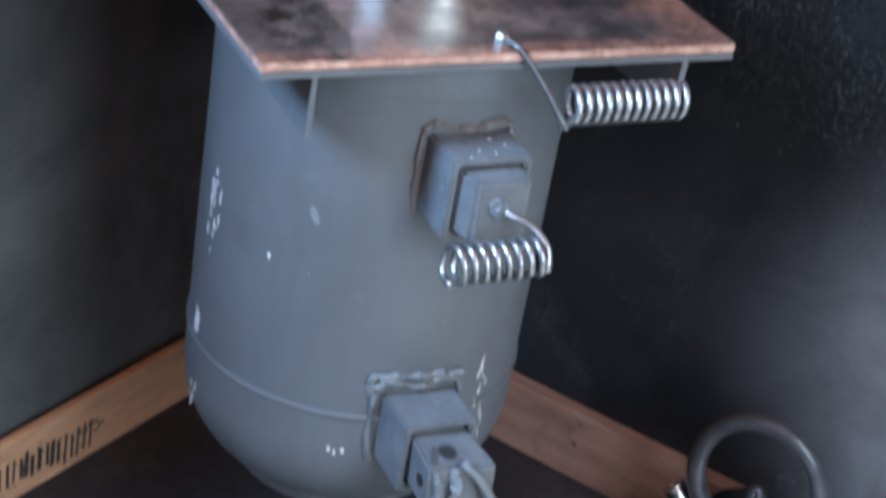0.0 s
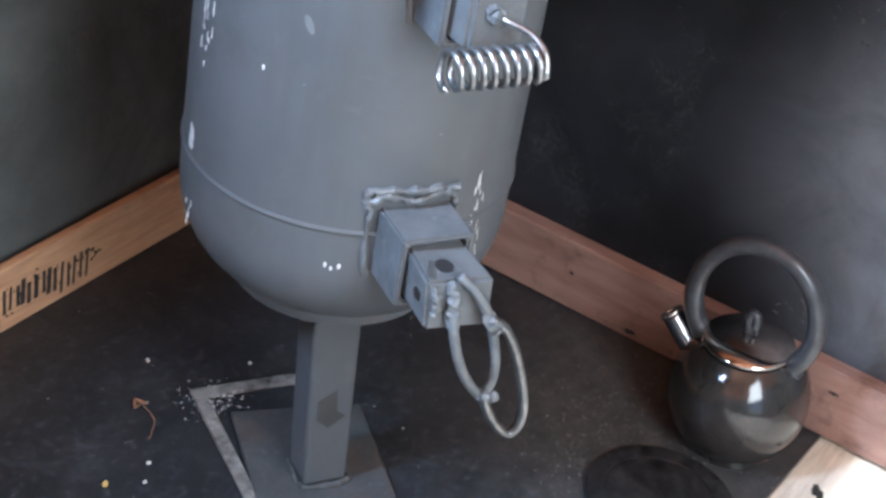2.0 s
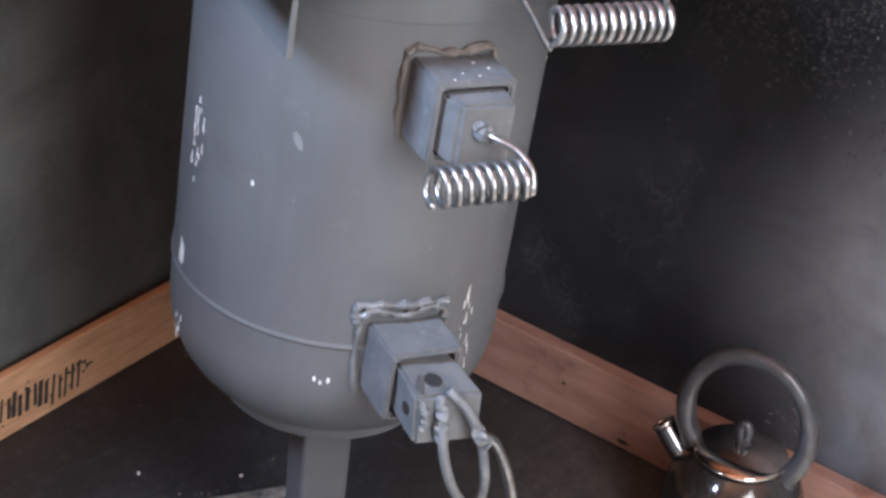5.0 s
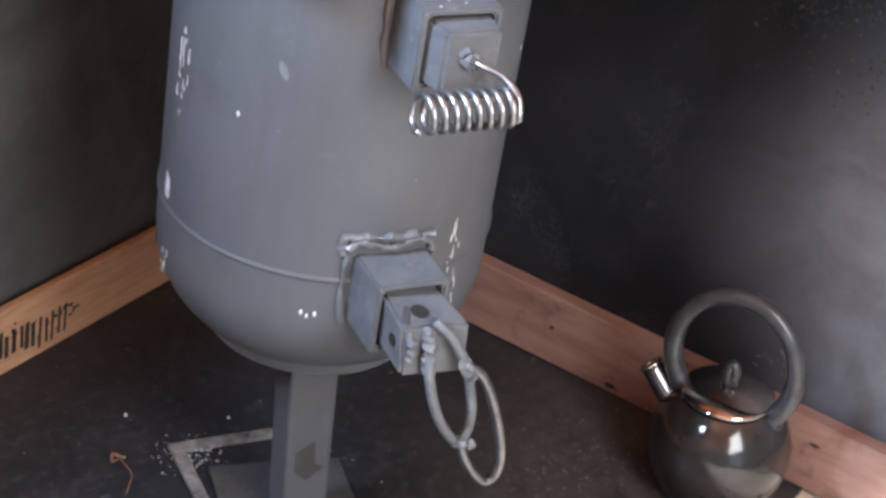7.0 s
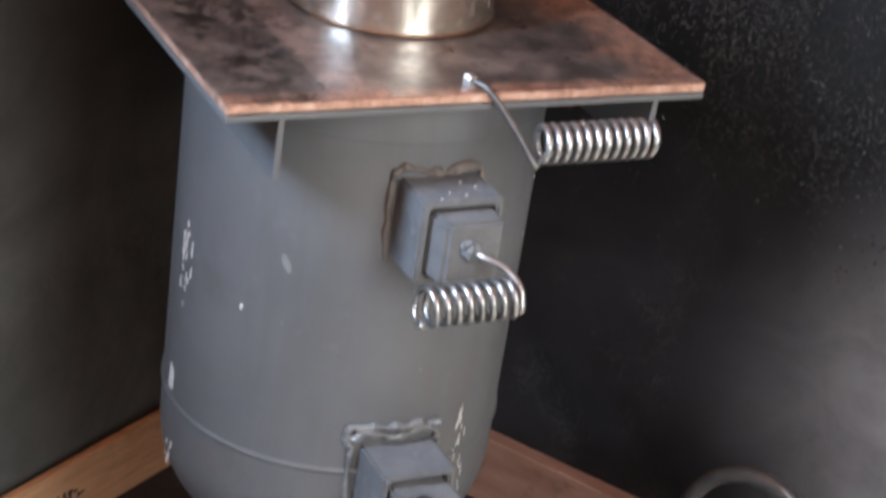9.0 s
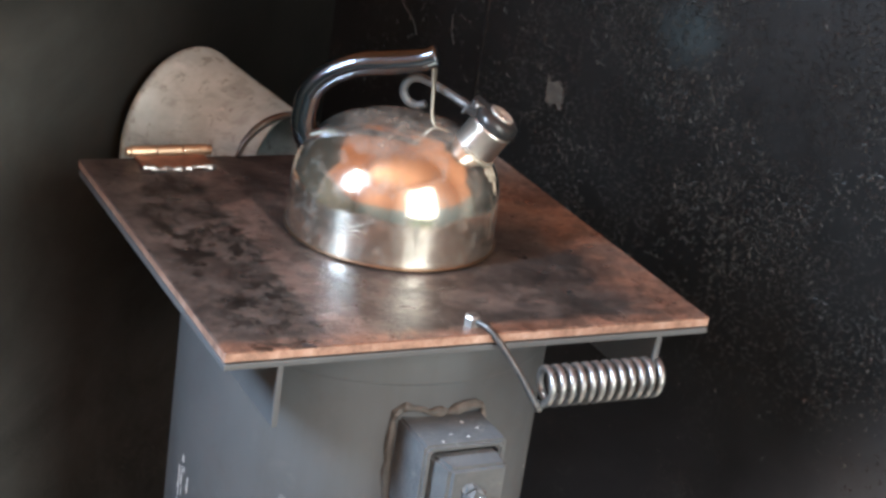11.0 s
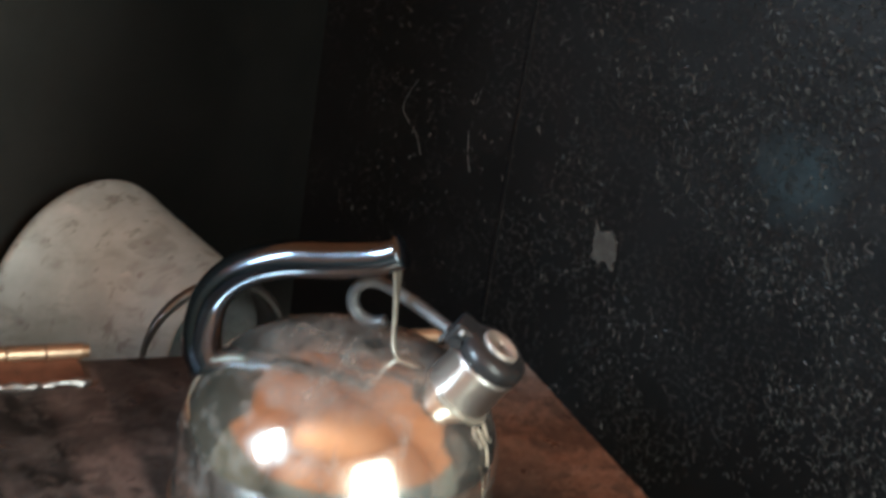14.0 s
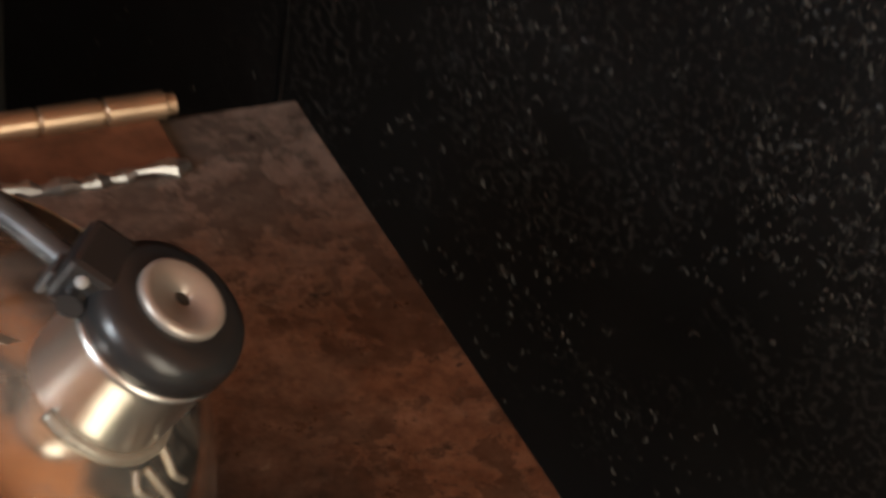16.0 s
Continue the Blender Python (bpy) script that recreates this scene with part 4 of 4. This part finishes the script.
    for phi in np.linspace(math.radians(-115), math.radians(115), 13):
        for step in range(60):
            t = 0.0005 * step
            x = 0.0487 + 0.5 * t + 0.0185 * math.cos(phi) * 0.866
            y = 0.0185 * math.sin(phi)
            up = 0.0677 + 0.866 * t - 0.0185 * math.cos(phi) * 0.5
            if up > on_dome(0, min(math.hypot(x, y), 0.084))[2]:
                break
        foot.append((x, y, up))
    part("solder_seam", sweep(smooth_path(foot, 4), 0.0019, 10), SOLDER, spout, "yellowish solder seam", smooth=True)
    for seed, angle, r0, r1 in ((51, -0.04, 0.0735, 0.0795), (52, -0.20, 0.0725, 0.0785), (54, -0.13, 0.0735, 0.0825)):
        run = [on_dome(angle + 0.02 * math.sin(7 * u + seed), r0 + (r1 - r0) * u) for u in (0.0, 0.35, 0.7, 1.0)]
        part("solder_run", sweep(smooth_path(run, 5), 0.0010, 8), SOLDER, spout, "yellowish solder run", smooth=True)
    # maker's mark scratched into the side, as plain strokes
    for j, (wide, up) in enumerate(((0.018, 0.031), (0.026, 0.027), (0.020, 0.023))):
        a0 = math.radians(-101)
        arc = [(0.0848 * math.cos(a0 + (u - 0.5) * wide / 0.085), 0.0848 * math.sin(a0 + (u - 0.5) * wide / 0.085), up + 0.0012 * math.sin(9 * u + j)) for u in np.linspace(0, 1, 14)]
        part("etched_mark", sweep(arc, 0.00028, 5), STRAP, k, "pale etched stroke")
    return k


build_kettle()


# ---- the kettle on the floor ----
def build_floor_kettle():
    k = thing("floor_kettle", pose(0.4405, -0.1300, 0.0) @ pose(0, 0, 0, 2.07, -4.34, -54.8), "dark round steel kettle with a hoop handle, on the black sheet", "kettle")
    prof = [(0.0, 0.003), (0.046, 0.001), (0.050, 0.002)]
    for s in range(0, 17):
        a = math.radians(-62 + s * 117 / 16)
        prof.append((0.0754 * math.cos(a) ** 0.85, 0.0674 + 0.0740 * math.sin(a)))
    part("body", lathe(prof, 72), MILKY, k, smooth=True)
    lid = part("lid", lathe([(0.0440, 0.1265), (0.0478, 0.1310), (0.0490, 0.1330), (0.0486, 0.1350), (0.0462, 0.1362), (0.0380, 0.1395), (0.0240, 0.1435), (0.0100, 0.1458), (0, 0.1462)], 64), GLOSSY, k, "smeared shining domed lid", smooth=True)
    loop = [(0.0044 * math.sin(a), 0, 0.1600 + 0.0090 * math.cos(a)) for a in np.linspace(math.radians(-160), math.radians(160), 22)]
    part("lid_knob", sweep([(-0.004, 0, 0.143), *loop, (0.004, 0, 0.143)], 0.0050, 12), HOOP, lid, "small grey loop knob", smooth=True)
    hoop = [(0.0673 * math.sin(a), 0, 0.1736 + 0.0761 * math.cos(a)) for a in np.linspace(math.radians(-138), math.radians(138), 56)]
    part("hoop_handle", sweep(hoop, 0.0100, 18, [0.0095 + 0.0020 * abs(k / 27.5 - 1) ** 2 for k in range(56)]), HOOP, k, "thick dull grey hoop handle", smooth=True)
    for sx in (-1, 1):
        part("handle_lug", lathe([(0, 0), (0.012, 0), (0.010, 0.012), (0, 0.013)], 20, pose(sx * 0.048, 0, 0.112, 0, sx * 36, 0)), HOOP, k, smooth=True)
    spout = sweep(smooth_path([(-0.050, -0.002, 0.094), (-0.068, -0.003, 0.113), (-0.0870, -0.001, 0.1340)], 6), 0.012, 20, None)
    sp = part("spout", spout, STEEL_DARK, k, "short spout", smooth=True)
    d = Vector((-0.019, 0.002, 0.021))
    part("spout_rim", lathe([(0.0105, -0.002), (0.0128, -0.001), (0.0135, 0.001), (0.0125, 0.003), (0.0105, 0.003)], 28, Matrix.Translation((-0.0870, -0.001, 0.1340)) @ d.to_track_quat("Z", "Y").to_matrix().to_4x4(), True), CHROME_LIGHT, sp, "bright spout rim", smooth=True)
    return k


build_floor_kettle()


# ---- floor clutter ----
def strip_frame():
    st = thing("floor_frame", pose(-0.099, 0.086, 0), "dusty steel strip frame lying on the black sheet", "metal frame")
    for x0, x1, y0, y1 in ((0, 0.118, -0.0155, 0.0), (0, 0.0145, -0.36, -0.016), (0.1185, 0.130, -0.36, 0.0)):
        bm = box(x0, x1, y0, y1, 0.001, 0.005, 0.001)
        part("strip", bm, DUSTY, st)
    return st


strip_frame()


def iron_disc():
    d = thing("iron_disc", ROOM @ pose(0.245, 0.680, 0.0), "round black iron disc on the black sheet", "disc")
    part("disc", lathe([(0, 0.001), (0.0575, 0.001), (0.0575, 0.006), (0.055, 0.0066), (0, 0.0066)], 64), IRON, d)
    part("rim", lathe([(0.058, 0.001), (0.076, 0.001), (0.078, 0.003), (0.078, 0.006), (0.076, 0.0070), (0.060, 0.0068), (0.058, 0.0064)], 64, close=True), IRON, d)
    return d


iron_disc()


def crumbs(name, count, seed, area, size, material, label, gather=False):
    """Loose bits scattered on the sheet, as one object."""
    rnd = random.Random(seed)
    bm = bmesh.new()
    x0, x1, y0, y1 = area
    for _ in range(count):
        x, y = rnd.uniform(x0, x1), rnd.uniform(y0, y1)
        if gather:   # thick in the middle of the area, thin at its borders
            x = min(max(rnd.gauss((x0 + x1) / 2, (x1 - x0) / 5), x0), x1)
            y = min(max(rnd.gauss((y0 + y1) / 2, (y1 - y0) / 5), y0), y1)
        r = size * (0.35 + 1.4 * rnd.random() ** 3)
        m = pose(x, y, r * 0.30, rnd.uniform(-20, 20), rnd.uniform(-20, 20), rnd.uniform(0, 360)) @ Matrix.Diagonal((r * rnd.uniform(0.7, 1.6), r, r * 0.45, 1))
        bmesh.ops.create_cone(bm, cap_ends=True, segments=5, radius1=1, radius2=rnd.uniform(0.3, 0.8), depth=1.4, matrix=m)
    ob = part(name, bm, material)
    ob.matrix_world = ROOM.copy()
    return tagged(ob, label, "debris", kind="stuff")


crumbs("white_crumbs", 190, 4, (0.10, 0.75, 0.05, 0.48), 0.00065, CRUMB, "small white crumbs scattered on the black sheet")
bits = crumbs("plaster_crumbs", 240, 9, (-0.022, 0.060, -0.060, 0.016), 0.0010, CRUMB, "white plaster crumbs on the corner of the strip frame", True)
bits.matrix_world = pose(-0.099, 0.086, 0.004)
crumbs("grit", 1500, 5, (-0.02, 0.40, 0.42, 0.78), 0.0008, GRIT, "grey grit scattered round the disc and kettle", True)
crumbs("wood_dust", 60, 6, (0.03, 0.30, 0.74, 1.0), 0.0009, WOOD_FLOOR, "wood crumbs beside the sheet's edge")


def lump(name, at, size, material, label, category, seed):
    bm = bmesh.new()
    bmesh.ops.create_icosphere(bm, subdivisions=2, radius=1)
    rnd = random.Random(seed)
    for v in bm.verts:
        v.co *= rnd.uniform(0.75, 1.15)
        v.co = Vector((v.co.x * size[0], v.co.y * size[1], max(v.co.z, -0.6) * size[2]))
    ob = part(name, bm, material)
    ob.matrix_world = ROOM @ pose(at[0], at[1], at[2] + 0.6 * size[2], 0, 0, rnd.uniform(0, 180))
    return tagged(ob, label, category)


lump("yellow_crumb", (0.616, 0.262, 0), (0.004, 0.003, 0.003), YELLOW, "small yellow crumb on the black sheet", "crumb", 1)
lump("white_crumb", (0.443, 0.161, 0), (0.0026, 0.002, 0.002), PALE, "small white chip on the black sheet", "crumb", 2)
lump("white_crumb", (0.3695, 0.2405, 0), (0.0022, 0.0018, 0.0018), PALE, "small white chip on the black sheet", "crumb", 6)
lump("white_crumb", (0.564, 0.271, 0), (0.0028, 0.0022, 0.002), PALE, "small white chip on the black sheet", "crumb", 7)
lump("white_crumb", (0.5875, 0.287, 0), (0.0024, 0.0018, 0.002), PALE, "small white chip on the black sheet", "crumb", 8)
lump("white_crumb", (0.235, 0.735, 0), (0.004, 0.0026, 0.002), PALE, "white paint chip beside the floor kettle", "crumb", 3)


def dry_sprig():
    s = thing("dry_sprig", ROOM @ pose(0.507, 0.2035, 0.001), "dry curled brown sprig on the black sheet", "dry plant")
    part("stem", sweep(smooth_path([(-0.004, -0.004, 0.002), (0.000, 0.010, 0.005), (0.0057, 0.0285, 0.003), (0.0194, 0.0384, 0.002), (0.0305, 0.0445, 0.001)], 6), 0.0006, 6), LEAF, s)
    for x, y, turn, size in ((0.001, -0.002, 40, 0.0062), (-0.005, 0.002, 110, 0.0070), (0.004, 0.004, -15, 0.0050)):
        bm = bmesh.new()
        bmesh.ops.create_icosphere(bm, subdivisions=2, radius=1, matrix=pose(x, y, 0.004, 18, 10, turn) @ Matrix.Diagonal((size, 0.0018, 0.0009, 1)))
        part("leaf", bm, LEAF, s)
    return s


dry_sprig()


# ---- marks on boards and walls ----
def on_far_board(name, strokes, material, label, category):
    """Plain printed bars on the far board; strokes: x, z, width, height, slant."""
    bm = bmesh.new()
    for x, z, w, h, slant in strokes:
        b = box(-w / 2, w / 2, 0.0, 0.0006, -h / 2, h / 2, 0)
        b.transform(pose(x, 0.0221, z, 0, slant, 0))
        merge(bm, b)
    ob = part(name, bm, material)
    ob.matrix_world = ROOM.copy()
    return tagged(ob, label, category)


rnd = random.Random(8)
bars = []
for k in range(15):
    x = 0.392 + 0.0095 * k + rnd.uniform(-0.002, 0.002)
    bars.append((x, 0.030 + 0.0008 * k + rnd.uniform(-0.003, 0.003), rnd.uniform(0.0025, 0.0065), rnd.uniform(0.026, 0.040), rnd.uniform(-2, 2)))
for k in range(40):
    x = 0.368 + 0.165 * rnd.random()
    bars.append((x, 0.034 + rnd.gauss(0, 0.011), rnd.uniform(0.001, 0.0035), rnd.uniform(0.001, 0.004), 0))
for k in range(5):
    bars.append((0.375 + 0.008 * k, 0.044 + rnd.uniform(-0.006, 0.006), rnd.uniform(0.004, 0.009), 0.003, rnd.uniform(-25, 25)))
on_far_board("stencil_print", bars, INK, "smudged black stencil print on the pine board", "print")


def blot(size, seed, n=18):
    bm = lathe([(0, 0.0012), (0.7, 0.0010), (1.0, 0.0)], n)
    rnd = random.Random(seed)
    wob = [rnd.uniform(0.65, 1.2) for _ in range(n)]
    for v in bm.verts:
        w = wob[int(round(math.atan2(v.co.y, v.co.x) / (2 * math.pi) * n)) % n]
        v.co.x *= w * size[0]
        v.co.y *= w * size[1]
    return bm


def knot(at, size, name="knot", material=None, label="dark knot in the reddish board"):
    ob = part(name, blot(size, int(at[1] * 1000)), material or INK)
    ob.matrix_world = ROOM @ pose(*at, 0, 90, 0)
    return tagged(ob, label, "knot")


knot((0.0221, 0.519, 0.010), (0.0035, 0.008))
knot((0.0221, 0.764, 0.060), (0.0025, 0.006))
knot((0.0221, 0.432, 0.048), (0.002, 0.003))
stain = part("floor_stain", blot((0.012, 0.0066), 5), INK)
stain.matrix_world = ROOM @ pose(0.105, 0.80, -0.0058, 0, 0, 30)
tagged(stain, "dark stain on the pale floorboard", "stain")

def torn_patch(y0, y1, z0, z1):
    """A thin sheet with a torn outline, flat on the side wall."""
    rnd = random.Random(12)
    edge = []
    for k in range(40):
        a = 2 * math.pi * k / 40
        s = 0.5 / max(abs(math.cos(a)), abs(math.sin(a))) * rnd.uniform(0.82, 1.06)
        edge.append(((y0 + y1) / 2 + s * math.cos(a) * (y1 - y0), (z0 + z1) / 2 + s * math.sin(a) * (z1 - z0)))
    bm = bmesh.new()
    low, top = [[bm.verts.new((x, *e)) for e in edge] for x in (0.0004, 0.0016)]
    bm.faces.new(top)
    for k in range(40):
        bm.faces.new((low[k], low[(k + 1) % 40], top[(k + 1) % 40], top[k]))
    return bm


patch = part("paper_patch", torn_patch(0.2735, 0.2950, 0.727, 0.753), PAPER)
for v in patch.data.vertices:
    v.co.z += 0.25 * (0.284 - v.co.y) + 0.002 * math.sin(400 * v.co.y)
patch.matrix_world = ROOM.copy()
tagged(patch, "torn grey paper patch stuck on the black wall", "paper patch")

joint = part("wall_joint", sweep([(0.0005, 0.189, 0.10), (0.0012, 0.190, 0.55), (0.0010, 0.192, 0.80), (0.0008, 0.195, 1.13)], 0.0012, 6), WALL_SIDE)
joint.matrix_world = ROOM.copy()
tagged(joint, "raised joint between black wall sheets", "trim", kind="structure")


def scrape(points, seed, material=SCRAPE):
    rnd = random.Random(seed)
    path = smooth_path([(0.0006, y, z) for y, z in points], 6)
    radii = [0.0002 + 0.0005 * rnd.random() for _ in path]
    ob = part("wall_scrape", sweep(path, 0.001, 5, radii), material)
    ob.matrix_world = ROOM.copy()
    return tagged(ob, "pale scrape on the black wall", "scrape")


scrape([(0.098, 0.815), (0.090, 0.800), (0.087, 0.788), (0.094, 0.779), (0.102, 0.773), (0.110, 0.756)], 1)
scrape([(0.156, 0.823), (0.154, 0.812)], 2)
scrape([(0.151, 0.787), (0.153, 0.770), (0.157, 0.758)], 3)
rnd = random.Random(23)
for k in range(16):
    y, zz = rnd.uniform(0.665, 0.72), rnd.uniform(0.105, 0.15)
    scrape([(y, zz), (y + rnd.uniform(0.002, 0.008), zz + rnd.uniform(-0.006, 0.006))], 30 + k, DUSTY)


def coat_flakes():
    """Curled flakes of the tarry coat, lifted from the wall, thick in patches and missing round bare ones."""
    rnd = random.Random(77)
    verts, faces = [], []
    made = 0
    while made < 9500:
        y, zz = rnd.uniform(0.03, 0.80), rnd.uniform(0.40, 1.13)
        p = Vector((y, zz, 0.0))
        dense = 0.5 + 0.5 * noise.fractal(p * 9.0 + Vector((3.1, 7.7, 0.3)), 0.9, 2.1, 4)
        dense = min(1.0, max(0.0, (dense - 0.34) / 0.22))
        dense *= min(1.0, max(0.0, (zz - 0.42 - 0.16 * max(0.0, 0.45 - y)) / 0.30))
        dense *= 0.05 + 0.95 * min(1.0, max(0.0, (y - 0.195) / 0.22))
        if math.hypot(y - 0.385, (zz - 0.655) * 0.8) < 0.048:
            dense *= 0.12
        if rnd.random() > dense + 0.012:
            continue
        made += 1
        a = rnd.uniform(0, math.pi) if rnd.random() < 0.6 else rnd.gauss(1.0, 0.5)
        long, wide, lift = 0.0007 + 0.0024 * rnd.random() ** 2, rnd.uniform(0.0005, 0.0016), rnd.uniform(0.0003, 0.0012)
        bend = rnd.uniform(-1.7, 1.7)
        first = len(verts)
        for i in range(4):
            u = i / 1.5 - 1
            w = wide * (1 - 0.6 * u * u) * rnd.uniform(0.6, 1.4)
            for side, up in ((-1, 0.0), (0.1, 1.0), (1, 0.25)):
                q, h = u * long, side * w + bend * long * u * u * 0.6
                verts.append((0.0002 + lift * up * (1 - 0.5 * u * u), y + q * math.cos(a) - h * math.sin(a), zz + q * math.sin(a) + h * math.cos(a)))
        for i in range(3):
            for j in range(2):
                k = first + 3 * i + j
                faces.append((k, k + 1, k + 4, k + 3))
    me = bpy.data.meshes.new("coat_flakes")
    me.from_pydata(verts, [], faces)
    me.materials.append(FLAKE)
    ob = new("coat_flakes", me)
    ob.matrix_world = ROOM.copy()
    return tagged(ob, "curled grey flakes lifting off the black wall coat", "flakes", kind="stuff")


coat_flakes()
